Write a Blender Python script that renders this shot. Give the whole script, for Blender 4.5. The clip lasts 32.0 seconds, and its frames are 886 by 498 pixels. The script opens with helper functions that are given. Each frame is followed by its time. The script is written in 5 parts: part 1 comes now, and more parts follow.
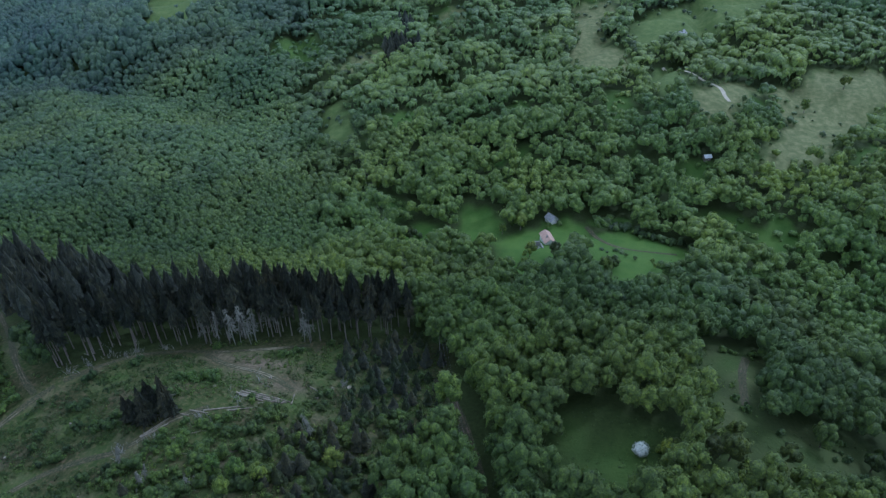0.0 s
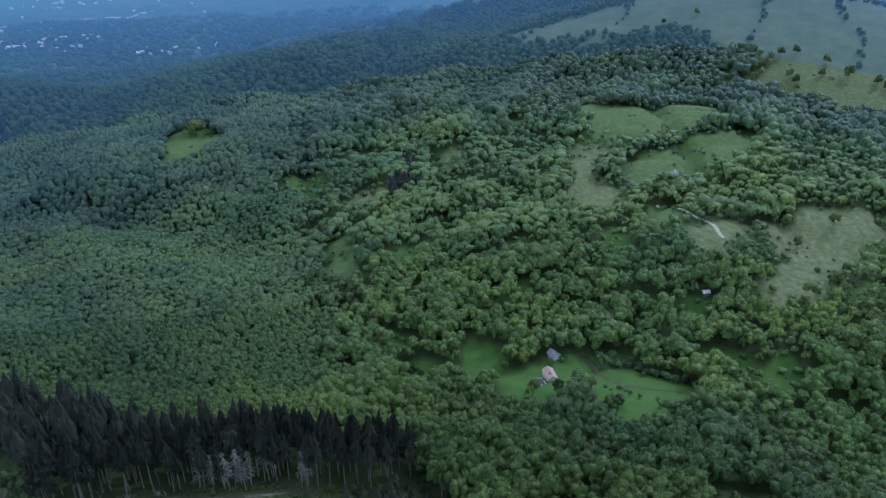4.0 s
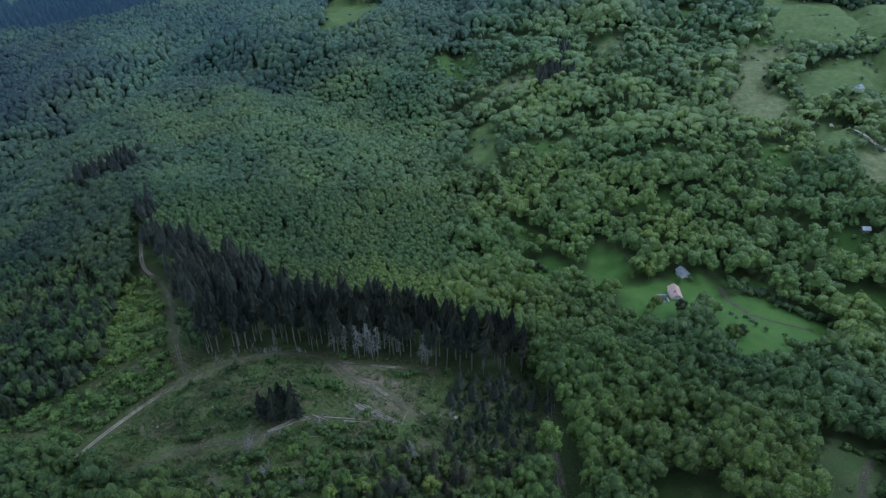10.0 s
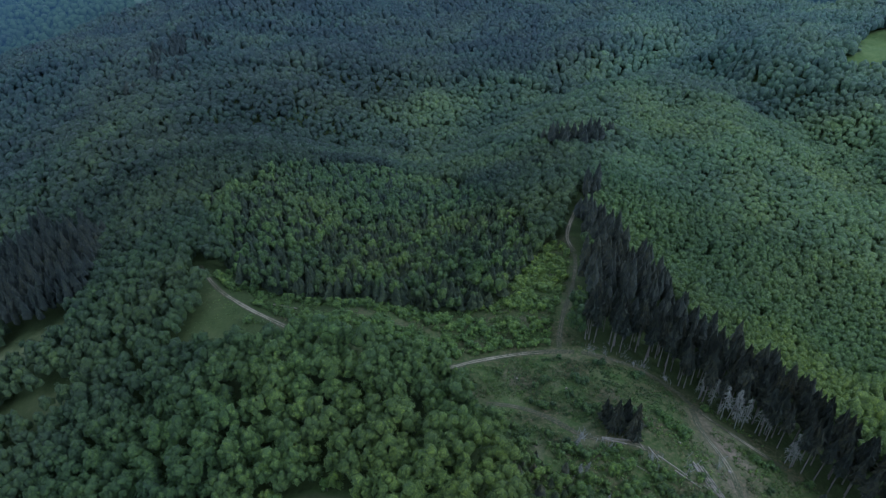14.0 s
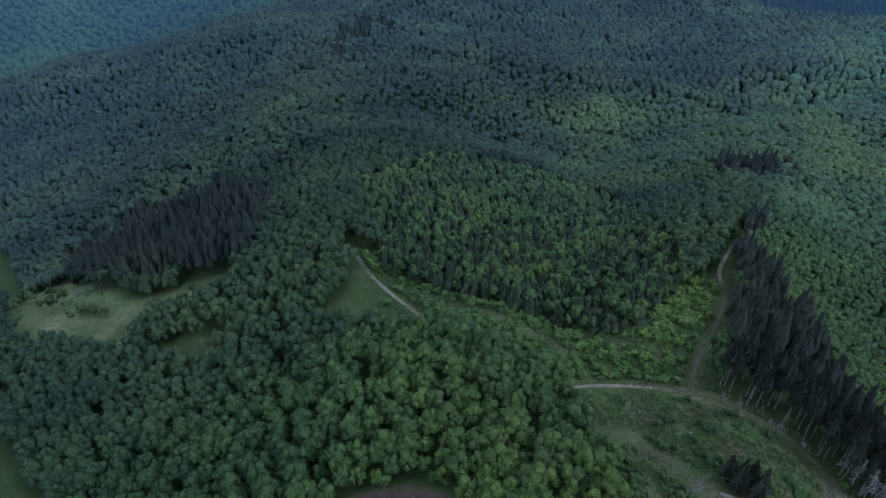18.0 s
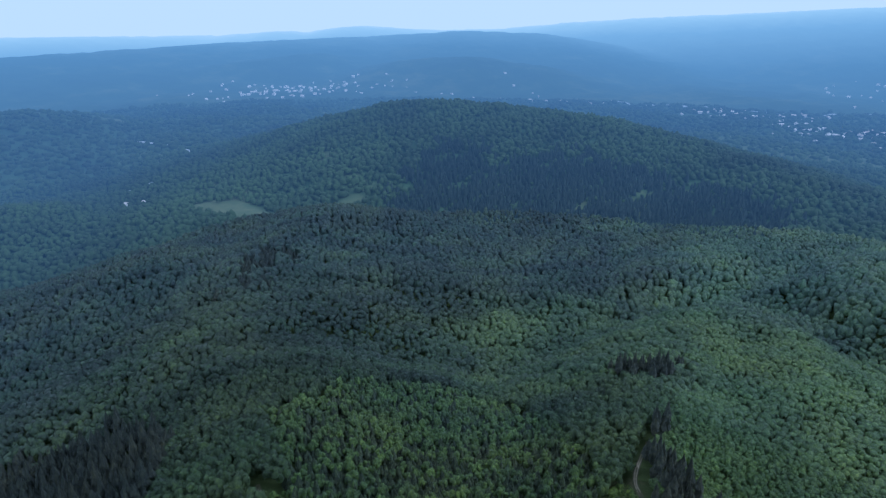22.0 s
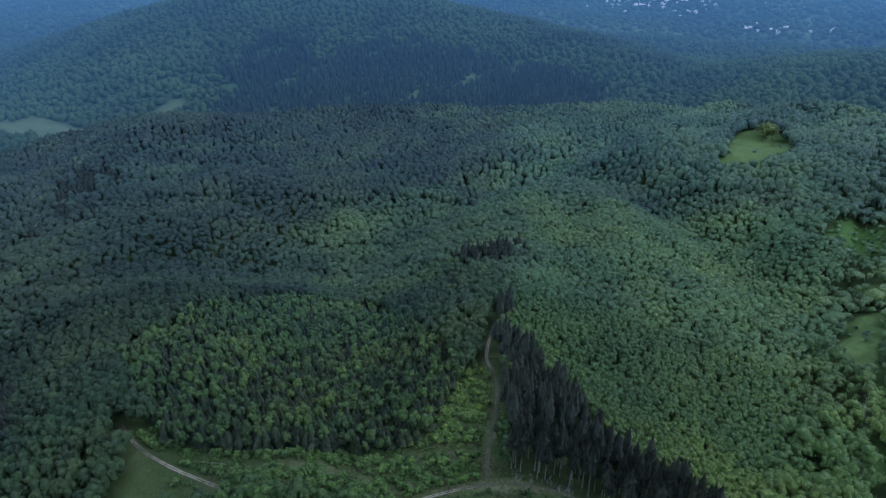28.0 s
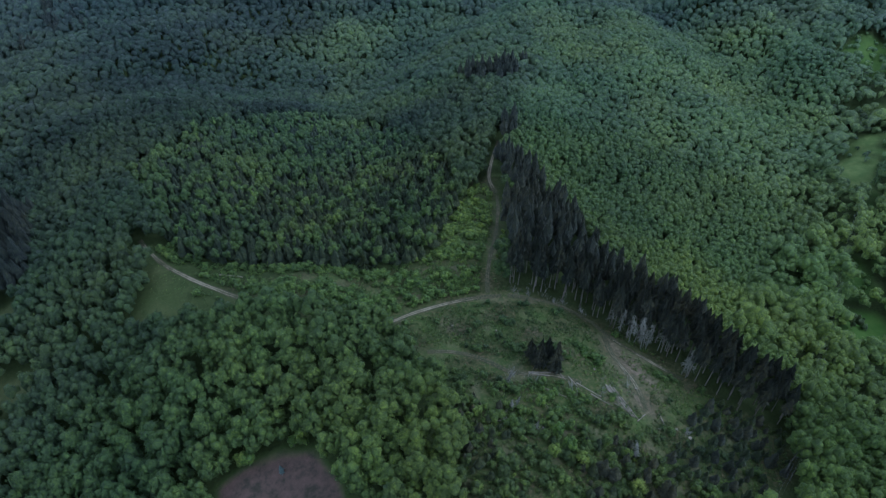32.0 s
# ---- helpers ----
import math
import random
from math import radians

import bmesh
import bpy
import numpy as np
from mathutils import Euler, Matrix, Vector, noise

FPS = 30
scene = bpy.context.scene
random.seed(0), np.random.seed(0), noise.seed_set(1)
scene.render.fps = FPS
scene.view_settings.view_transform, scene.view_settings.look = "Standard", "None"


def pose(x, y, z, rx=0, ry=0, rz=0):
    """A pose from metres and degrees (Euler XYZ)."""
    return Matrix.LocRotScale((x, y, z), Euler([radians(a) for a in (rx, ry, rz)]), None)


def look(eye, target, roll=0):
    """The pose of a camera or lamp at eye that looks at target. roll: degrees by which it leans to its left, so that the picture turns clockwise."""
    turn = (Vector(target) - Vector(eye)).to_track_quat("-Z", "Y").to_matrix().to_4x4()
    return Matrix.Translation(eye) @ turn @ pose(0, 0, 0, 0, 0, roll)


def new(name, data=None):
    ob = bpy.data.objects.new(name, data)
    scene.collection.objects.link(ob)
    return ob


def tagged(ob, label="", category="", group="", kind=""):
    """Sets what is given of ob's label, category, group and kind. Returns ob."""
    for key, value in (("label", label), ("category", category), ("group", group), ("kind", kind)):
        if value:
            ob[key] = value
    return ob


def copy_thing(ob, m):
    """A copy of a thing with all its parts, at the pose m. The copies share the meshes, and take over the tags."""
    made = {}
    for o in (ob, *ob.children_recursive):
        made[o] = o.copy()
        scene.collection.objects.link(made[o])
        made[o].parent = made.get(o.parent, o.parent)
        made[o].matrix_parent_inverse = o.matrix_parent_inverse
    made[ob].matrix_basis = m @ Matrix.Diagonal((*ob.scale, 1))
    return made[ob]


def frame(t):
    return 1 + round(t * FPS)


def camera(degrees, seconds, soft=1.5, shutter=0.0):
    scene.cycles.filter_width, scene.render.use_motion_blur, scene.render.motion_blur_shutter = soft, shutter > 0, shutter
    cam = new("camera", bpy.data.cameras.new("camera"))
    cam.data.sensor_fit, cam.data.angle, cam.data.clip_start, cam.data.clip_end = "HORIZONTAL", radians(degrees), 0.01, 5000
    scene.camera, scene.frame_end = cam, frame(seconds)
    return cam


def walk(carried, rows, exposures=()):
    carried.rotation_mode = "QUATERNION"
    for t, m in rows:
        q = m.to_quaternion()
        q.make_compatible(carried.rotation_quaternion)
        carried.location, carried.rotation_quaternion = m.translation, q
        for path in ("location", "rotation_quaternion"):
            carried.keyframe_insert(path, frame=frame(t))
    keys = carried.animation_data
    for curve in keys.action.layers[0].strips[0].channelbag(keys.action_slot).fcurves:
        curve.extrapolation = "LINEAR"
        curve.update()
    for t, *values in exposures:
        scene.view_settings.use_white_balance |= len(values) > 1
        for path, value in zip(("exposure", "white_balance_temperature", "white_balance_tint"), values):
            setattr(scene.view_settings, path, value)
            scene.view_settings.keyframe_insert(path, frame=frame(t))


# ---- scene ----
# ---- camera ----
FOV = 66.27


def heading(t, x, y, z, az, tilt, lean):
    a, e = radians(az), radians(tilt)
    way = Vector((math.sin(a) * math.cos(e), math.cos(a) * math.cos(e), math.sin(e)))
    return t, look((x, y, z), Vector((x, y, z)) + 100 * way, lean)


cam = camera(FOV, 32.0, 1.3)
# seconds, eye, compass heading from north, tilt, lean: the camera rises about 1.5 m a second
PATH = (
    (0, 0.07, -0.20, 139.78, 70.22, -36.73, -0.03),
    (0.5, 0.29, 0.04, 140.39, 70.24, -31.87, -0.03),
    (1, 0.49, 0.27, 140.99, 70.24, -26.40, -0.02),
    (1.5, 0.65, 0.46, 141.57, 70.28, -20.98, 0.02),
    (2, 0.73, 0.59, 142.12, 70.30, -16.06, 0.06),
    (2.5, 0.68, 0.62, 142.62, 70.33, -12.00, 0.07),
    (3, 0.49, 0.55, 143.07, 70.29, -11.85, 0.06),
    (3.5, 0.20, 0.38, 143.51, 70.21, -18.63, 0.03),
    (4, -0.11, 0.15, 143.98, 70.13, -25.95, -0.03),
    (4.5, -0.39, -0.10, 144.53, 69.99, -33.09, -0.10),
    (4.75, -0.49, -0.22, 144.85, 69.75, -34.80, -0.03),
    (5.25, -0.64, -0.46, 145.56, 67.40, -35.50, 0.00),
    (5.75, -0.71, -0.68, 146.35, 63.20, -35.65, 0.00),
    (6.2, -0.72, -0.84, 147.12, 59.90, -35.72, 0.00),
    (6.5, -0.70, -0.94, 147.65, 59.11, -35.77, 0.02),
    (7, -0.64, -1.06, 148.55, 59.06, -35.87, 0.01),
    (7.5, -0.56, -1.13, 149.48, 57.43, -35.91, 0.01),
    (8, -0.47, -1.18, 150.43, 55.57, -35.96, -0.03),
    (8.5, -0.39, -1.20, 151.38, 55.32, -36.04, -0.04),
    (9, -0.33, -1.21, 152.35, 57.94, -36.10, 0.02),
    (9.5, -0.29, -1.19, 153.32, 59.99, -36.19, -0.02),
    (10, -0.26, -1.15, 154.30, 56.78, -36.23, -0.02),
    (10.5, -0.23, -1.08, 155.27, 50.32, -36.28, -0.01),
    (11, -0.20, -0.95, 156.23, 45.37, -36.37, -0.01),
    (11.5, -0.16, -0.77, 157.18, 40.25, -36.47, -0.01),
    (12, -0.13, -0.54, 158.09, 34.73, -36.59, -0.01),
    (12.5, -0.09, -0.28, 158.97, 29.57, -36.75, -0.02),
    (13, -0.08, -0.01, 159.79, 24.73, -36.89, -0.06),
    (13.5, -0.08, 0.26, 160.54, 20.08, -36.97, -0.00),
    (14, -0.10, 0.52, 161.25, 15.05, -37.07, -0.02),
    (14.5, -0.13, 0.77, 161.93, 9.66, -37.17, -0.04),
    (15, -0.13, 0.98, 162.59, 2.75, -37.28, -0.07),
    (15.5, -0.12, 1.15, 163.25, 2.01, -37.40, -0.05),
    (16.2, -0.05, 1.31, 164.17, 1.20, -37.48, -0.05),
    (16.9, 0.04, 1.43, 165.10, 0.40, -37.56, -0.05),
    (17.5, 0.08, 1.54, 165.89, 0.04, -37.62, -0.06),
    (18, 0.09, 1.64, 166.54, 0.02, -37.70, -0.08),
    (18.5, 0.09, 1.73, 167.21, -0.02, -32.78, -0.05),
    (19, 0.10, 1.76, 167.91, -0.00, -25.89, 0.05),
    (19.5, 0.14, 1.71, 168.67, -0.03, -23.81, 0.06),
    (20, 0.21, 1.59, 169.47, -0.06, -23.84, 0.02),
    (20.5, 0.31, 1.39, 170.31, -0.07, -23.48, 0.01),
    (21, 0.42, 1.13, 171.18, -0.10, -21.65, 0.02),
    (21.5, 0.53, 0.81, 172.09, -0.02, -19.99, 0.01),
    (22, 0.65, 0.44, 173.03, 8.63, -19.83, 0.22),
    (22.5, 0.75, 0.04, 173.99, 22.04, -19.80, 0.20),
    (23, 0.84, -0.34, 174.97, 23.19, -19.76, 0.19),
    (23.5, 0.91, -0.68, 175.94, 23.17, -19.75, 0.10),
    (24, 0.93, -0.93, 176.88, 23.15, -18.77, 0.07),
    (24.5, 0.91, -1.08, 177.79, 23.13, -16.34, 0.06),
    (25, 0.82, -1.14, 178.65, 23.12, -14.30, 0.05),
    (25.5, 0.70, -1.13, 179.49, 23.11, -14.90, 0.05),
    (26, 0.54, -1.07, 180.30, 23.10, -18.80, 0.05),
    (26.5, 0.38, -1.01, 181.11, 23.09, -21.70, 0.04),
    (27, 0.22, -0.97, 181.91, 23.06, -24.21, 0.01),
    (27.5, 0.07, -0.97, 182.72, 23.03, -26.71, 0.01),
    (28, -0.07, -1.00, 183.51, 23.02, -29.25, -0.11),
    (28.5, -0.21, -1.08, 184.29, 23.00, -31.72, 0.01),
    (29, -0.34, -1.20, 185.04, 22.96, -34.23, -0.04),
    (29.5, -0.46, -1.35, 185.76, 22.92, -36.72, -0.05),
    (30, -0.58, -1.53, 186.43, 22.89, -38.71, -0.04),
    (30.5, -0.68, -1.74, 187.04, 22.85, -38.87, -0.02),
    (31, -0.78, -1.97, 187.61, 22.80, -39.36, -0.02),
    (31.5, -0.87, -2.21, 188.15, 22.76, -41.99, -0.04),
    (32, -0.95, -2.46, 188.67, 22.69, -44.90, -0.08),
)
walk(cam, [heading(*row) for row in PATH], [(0.0, -1.07, 4590, 14), (32.0, -1.07, 4590, 14)])

# ---- world and sun ----
SUN_AZ, SUN_EL = radians(114), radians(40)


def build_world():
    world = bpy.data.worlds.new("overcast_sky")
    scene.world = world
    world.use_nodes = True
    nt = world.node_tree
    nt.nodes.clear()
    N, L = nt.nodes.new, nt.links.new
    out, bg = N("ShaderNodeOutputWorld"), N("ShaderNodeBackground")
    sky = N("ShaderNodeTexSky")
    sky.sky_type, sky.sun_disc = "NISHITA", False
    sky.sun_elevation, sky.sun_rotation = SUN_EL, SUN_AZ
    sky.air_density, sky.dust_density = 1.5, 2.0
    scale = N("ShaderNodeMixRGB")
    scale.blend_type = "MULTIPLY"
    scale.inputs[0].default_value = 1.0
    scale.inputs[2].default_value = (0.10, 0.10, 0.10, 1)
    L(sky.outputs[0], scale.inputs[1])
    geo, sep = N("ShaderNodeTexCoord"), N("ShaderNodeSeparateXYZ")
    L(geo.outputs["Generated"], sep.inputs[0])
    # cloud layer: the direction flattened onto a plane overhead
    up = N("ShaderNodeMath"); up.operation = "MAXIMUM"; up.inputs[1].default_value = 0.02
    L(sep.outputs[2], up.inputs[0])
    up2 = N("ShaderNodeMath"); up2.operation = "ADD"; up2.inputs[1].default_value = 0.06
    L(up.outputs[0], up2.inputs[0])
    dx = N("ShaderNodeMath"); dx.operation = "DIVIDE"
    dy = N("ShaderNodeMath"); dy.operation = "DIVIDE"
    L(sep.outputs[0], dx.inputs[0]); L(up2.outputs[0], dx.inputs[1])
    L(sep.outputs[1], dy.inputs[0]); L(up2.outputs[0], dy.inputs[1])
    flat = N("ShaderNodeCombineXYZ")
    L(dx.outputs[0], flat.inputs[0]); L(dy.outputs[0], flat.inputs[1])
    cloud = N("ShaderNodeTexNoise")
    cloud.inputs["Scale"].default_value, cloud.inputs["Detail"].default_value = 0.55, 6
    L(flat.outputs[0], cloud.inputs["Vector"])
    ramp = N("ShaderNodeValToRGB")
    ramp.color_ramp.elements[0].position, ramp.color_ramp.elements[0].color = 0.33, (1.70, 1.81, 1.74, 1)
    ramp.color_ramp.elements[1].position, ramp.color_ramp.elements[1].color = 0.67, (2.40, 2.43, 2.28, 1)
    L(cloud.outputs[0], ramp.inputs[0])
    mix = N("ShaderNodeMixRGB")
    mix.inputs[0].default_value = 0.8
    # the cloud layer is seen edge on and darker towards the horizon
    band = N("ShaderNodeMapRange")
    band.inputs["From Min"].default_value, band.inputs["From Max"].default_value = 0.04, 0.40
    band.inputs["To Min"].default_value, band.inputs["To Max"].default_value = 0.64, 1.06
    L(sep.outputs[2], band.inputs["Value"])
    dim = N("ShaderNodeMixRGB")
    dim.blend_type, dim.inputs[0].default_value = "MULTIPLY", 1.0
    L(ramp.outputs[0], dim.inputs[1]); L(band.outputs[0], dim.inputs[2])
    L(scale.outputs[0], mix.inputs[1]); L(dim.outputs[0], mix.inputs[2])
    # pale blue air low over the horizon
    low = N("ShaderNodeMapRange")
    low.inputs["From Min"].default_value, low.inputs["From Max"].default_value = 0.0, 0.06
    low.inputs["To Min"].default_value, low.inputs["To Max"].default_value = 1.0, 0.0
    low.interpolation_type = "SMOOTHSTEP"
    L(sep.outputs[2], low.inputs["Value"])
    air = N("ShaderNodeMixRGB")
    air.inputs[2].default_value = (1.42, 1.52, 1.40, 1)
    L(low.outputs[0], air.inputs[0]); L(mix.outputs[0], air.inputs[1])
    L(air.outputs[0], bg.inputs[0])
    bg.inputs[1].default_value = 1.0
    L(bg.outputs[0], out.inputs[0])


build_world()
sun = new("sun", bpy.data.lights.new("sun", "SUN"))
sun.data.energy, sun.data.angle, sun.data.color = 2.7, radians(10), (1.0, 0.96, 0.90)
sun.matrix_world = look(Vector((math.sin(SUN_AZ) * math.cos(SUN_EL), math.cos(SUN_AZ) * math.cos(SUN_EL), math.sin(SUN_EL))) * 900, (0, 0, 0))

# ---- lay of the land ----
# TERRAIN BEGIN
def polar(az, d):
    a = np.radians(az)
    return float(np.sin(a) * d), float(np.cos(a) * d)


def wave(x, y, size, seed):
    """Smooth rolling relief between -1 and 1, from a few crossing sine waves."""
    rng = np.random.RandomState(seed)
    total = 0.0
    for k in range(5):
        a, ph, s = rng.uniform(0, math.tau), rng.uniform(0, math.tau), size * rng.uniform(0.6, 1.5)
        total = total + np.sin((x * math.cos(a) + y * math.sin(a)) * math.tau / s + ph)
    return total / 3.0


def ridge(x, y, points, slope, width):
    """A crest from point to point (x, y, z) whose sides fall away with the given slope."""
    best = None
    for (x0, y0, z0), (x1, y1, z1) in zip(points[:-1], points[1:]):
        dx, dy = x1 - x0, y1 - y0
        s = np.clip(((x - x0) * dx + (y - y0) * dy) / (dx * dx + dy * dy), 0, 1)
        r = np.hypot(x - x0 - s * dx, y - y0 - s * dy)
        h = z0 + s * (z1 - z0) - slope * (np.sqrt(r * r + width * width) - width)
        best = h if best is None else np.maximum(best, h)
    return best


def at(az, d, z):
    return (*polar(az, d), z)


RIDGES = (
    # the spur under the camera with the clearing, running out north-north-east
    ((at(200, 160, 20), (10, 20, 10), at(38, 130, 4), at(29, 175, -3), at(27.6, 264, -26), at(28.6, 390, -47), at(30, 465, -58), at(31, 540, -72), at(33, 610, -104)), 0.46, 24),
    # the spur's broad rounded back
    ((at(36, 300, -38), at(40, 390, -53), at(42, 470, -58), at(40, 530, -68)), 0.46, 45),
    ((at(40, 390, -53), at(52, 380, -54)), 0.42, 45),
    # its western shoulder with the road
    ((at(20, 90, 6), at(4, 165, 0), at(-8, 222, -16), at(-9.5, 300, -38)), 0.5, 22),
    # its eastern shoulder with the small meadow
    (((0, -40, 10), at(96, 118, 0), at(92, 170, -16)), 0.45, 30),
    # the long wooded hill to the north, joined to the western shoulder
    ((at(-8, 222, -18), at(-5, 335, -37), at(-10.5, 440, -55), at(-9.1, 510, -63), at(-6.8, 620, -77), at(-4.5, 730, -78), at(-1.5, 810, -78), at(3.7, 820, -85), at(8.2, 790, -98)), 0.50, 46),
    ((at(-3, 560, -68), at(2.5, 620, -84), at(6, 700, -96), at(11.7, 745, -106)), 0.36, 70),
    # its western spur
    ((at(-6.8, 620, -77), at(-14, 740, -88), at(-17.4, 760, -104), at(-21, 770, -121), at(-28.6, 830, -142), at(-36, 860, -162)), 0.42, 50),
    # the saddle behind it
    ((at(-1.5, 810, -80), at(-7, 940, -112), at(-14, 1080, -128)), 0.3, 50),
    # the high hill beyond it
    ((at(-2, 1400, -70), at(0.7, 1332, -42), at(4.8, 1322, -24), at(5.9, 1312, -11), at(8.4, 1302, -5), at(12.8, 1290, -8), at(16.4, 1275, -13), at(20.2, 1255, -21), at(24, 1235, -34), at(27.8, 1205, -45), at(31.6, 1170, -54), at(36.3, 1120, -68), at(39.2, 1080, -90), at(42, 1060, -120)), 0.30, 60),
    ((at(5.9, 1312, -11), at(5.0, 1190, -72), at(3.1, 1050, -98), at(0.7, 940, -104), at(-1, 850, -90)), 0.26, 30),
    # the bare hill to the east
    ((at(60, 1350, -80), at(68, 1250, -38), at(74.4, 1020, -14), at(80.5, 1060, 6), at(85, 1100, 27), at(88.5, 1140, 45), at(92.4, 1150, 56), at(96.2, 1150, 55), at(100, 1140, 34), at(103.6, 1130, 14), at(125, 1150, 20)), 0.28, 45),
    ((at(75, 1500, -25), at(78.6, 1500, 12), at(83, 1520, 38), at(88.3, 1700, 68), at(91.3, 1700, 70), at(95.3, 1700, 42), at(99, 1800, 14), at(120, 1800, 10)), 0.25, 90),
    # the gentle farmed rise below it
    ((at(66, 700, -48), at(73.5, 660, -34), at(79.6, 650, -26), at(91, 640, -20), at(97, 600, -24), at(104, 540, -28), at(116, 520, -20)), 0.13, 50),
    ((at(48, 690, -62), at(57, 690, -56), at(66, 700, -48)), 0.24, 40),
    ((at(91, 640, -20), at(90, 520, -30), at(91, 420, -27), at(94, 350, -50)), 0.24, 30),
    ((at(100, 600, -24), at(101, 440, -36), at(103, 360, -50)), 0.2, 40),
    # low hills beyond the eastern valley
    ((at(47, 1050, -82), at(53, 1050, -58), at(55.5, 1050, -44), at(58.7, 1060, -34), at(63, 1150, -32), at(68, 1250, -38)), 0.24, 50),
    # low hills to the north-west
    ((at(-44, 1250, -125), at(-34, 1200, -130), at(-28.5, 1200, -131), at(-24.1, 1200, -135), at(-19, 1200, -165)), 0.28, 60),
    ((at(-40, 2250, -90), at(-32.4, 2200, -92), at(-27.3, 2000, -106), at(-25.3, 1950, -78), at(-23.3, 1950, -78), at(-20.2, 1950, -102), at(-13.1, 1900, -126), at(-6.7, 1850, -116), at(-1.2, 1700, -116)), 0.24, 90),
    # mountains on the skyline
    ((at(80, 4000, 100), at(87, 3500, 200), at(97, 3200, 300), at(112, 3200, 330), at(140, 3400, 330)), 0.35, 200),
    ((at(-30, 4700, -5), at(-9, 4750, -18), at(-4, 4700, 8), at(0, 4700, -10), at(2, 4700, 38), at(8, 4700, 14), at(13, 4700, 24), at(19.8, 4700, 72), at(24, 4700, 96), at(33, 4700, 136), at(45, 4700, 195), at(57, 4600, 235), at(66, 4600, 225), at(80, 4600, 130)), 0.2, 200),
    ((at(-26, 3300, -40), at(-8, 3600, -6), at(4, 3800, 16), at(10, 3800, 40), at(15, 3800, 34), at(21, 3500, -60)), 0.16, 150),
    # low hills in the plain
    ((at(-12, 3000, -78), at(-6, 3050, -46), at(-1.3, 3200, -30), at(3, 3200, -74)), 0.3, 60),
    ((at(2, 2950, -92), at(6.8, 2900, -34), at(11, 2850, -24), at(15.6, 2800, -50), at(19, 2700, -104)), 0.25, 80),
    ((at(33, 3500, -90), at(40, 3400, -70), at(46, 3300, -50), at(52, 3300, -30), at(60, 3200, 0), at(68, 3000, -10)), 0.2, 120),
)


# stream beds: heading, distance, depth
CREEKS = (
    ((10, 400, 3), (16, 470, 8), (21, 530, 14), (25, 580, 18), (30, 645, 26), (35, 700, 20), (38, 770, 12), (43, 900, 6)),
    ((65, 285, 2), (59, 335, 7), (54, 410, 12), (49, 480, 16), (43, 570, 22), (37, 650, 26), (33, 680, 22)),
)


def creek(x, y, points, width):
    """How deep a stream has cut at (x, y)."""
    deep = 0.0
    line = [(*polar(a, d), k) for a, d, k in points]
    for (x0, y0, k0), (x1, y1, k1) in zip(line[:-1], line[1:]):
        dx, dy = x1 - x0, y1 - y0
        s = np.clip(((x - x0) * dx + (y - y0) * dy) / (dx * dx + dy * dy), 0, 1)
        r = np.hypot(x - x0 - s * dx, y - y0 - s * dy)
        deep = np.maximum(deep, (k0 + s * (k1 - k0)) * np.exp(-(r / width) ** 2))
    return deep


def rise(v, a, b):
    s = np.clip((v - a) / (b - a), 0, 1)
    return s * s * (3 - 2 * s)


def land(x, y):
    """Ground height at (x, y)."""
    x, y = np.asarray(x, float), np.asarray(y, float)
    d = np.hypot(x, y)
    az = np.degrees(np.arctan2(x, y))
    east, west = rise(az, 38, 58), rise(-az, 8, 26)
    # valley floors: deep in the north and west, higher in the farmed east
    base = -50 - 64 * (1 - east) * rise(d, 290, 500) - 10 * east * rise(d, 320, 500) - 48 * east * rise(d, 700, 950) - 62 * west * rise(d, 300, 640) * (1 - 0.7 * rise(d, 1300, 2000)) - 8 * rise(d, 1150, 1600)
    bx, by = polar(-22, 400)
    base = base - 22 * np.exp(-((x - bx) ** 2 + (y - by) ** 2) / (2 * 130 ** 2)) + wave(x, y, 420, 3) * 3 * np.clip(d / 600, 0.6, 2.0)
    k = 6.0
    heights = [base] + [ridge(x, y, pts, sl, w) for pts, sl, w in RIDGES]
    top = np.max(heights, axis=0)
    h = top + k * np.log(sum(np.exp((v - top) / k) for v in heights))
    h = h - np.maximum.reduce([creek(x, y, c, 36) for c in CREEKS])
    # shallow runnels down the slopes
    gully = np.exp(-((wave(x, y, 240, 15) / 0.22) ** 2)) + 0.6 * np.exp(-((wave(x, y, 150, 16) / 0.24) ** 2))
    bald = rise(d, 700, 800) * rise(x, 500, 700) * (1 - rise(y, 320, 480))
    h = h - (2.5 + 5 * east) * (1 - 0.85 * bald) * gully * rise(d, 320, 480) * (1 + 1.5 * rise(d, 900, 1600))
    return h + wave(x, y, 95, 8) * (1.6 - 0.5 * rise(d, 300, 500)) + wave(x, y, 190, 18) * 1.4 * rise(d, 420, 600) + wave(x, y, 34, 9) * 0.35


# TERRAIN END

# ---- where things grow: outlines as compass heading and distance ----
MEADOW_FARM = (
    ((65.4, 245), (65.9, 272), (67.9, 280), (69.7, 275), (69.6, 254), (67.6, 242)),
    ((71.4, 279), (73.2, 289), (75.6, 282), (76.4, 269), (75.5, 252), (73.3, 248)),
    ((75.6, 253), (78.8, 264), (80.3, 274), (82.9, 281), (85.0, 272), (84.6, 252), (82.9, 239), (82.0, 217), (79.1, 218), (76.4, 233)),
    ((84.9, 226), (85.2, 250), (85.9, 269), (89.0, 272), (93.2, 269), (96.7, 267), (95.2, 246), (91.8, 221), (91.3, 205), (88.9, 196), (87.7, 215)),
)
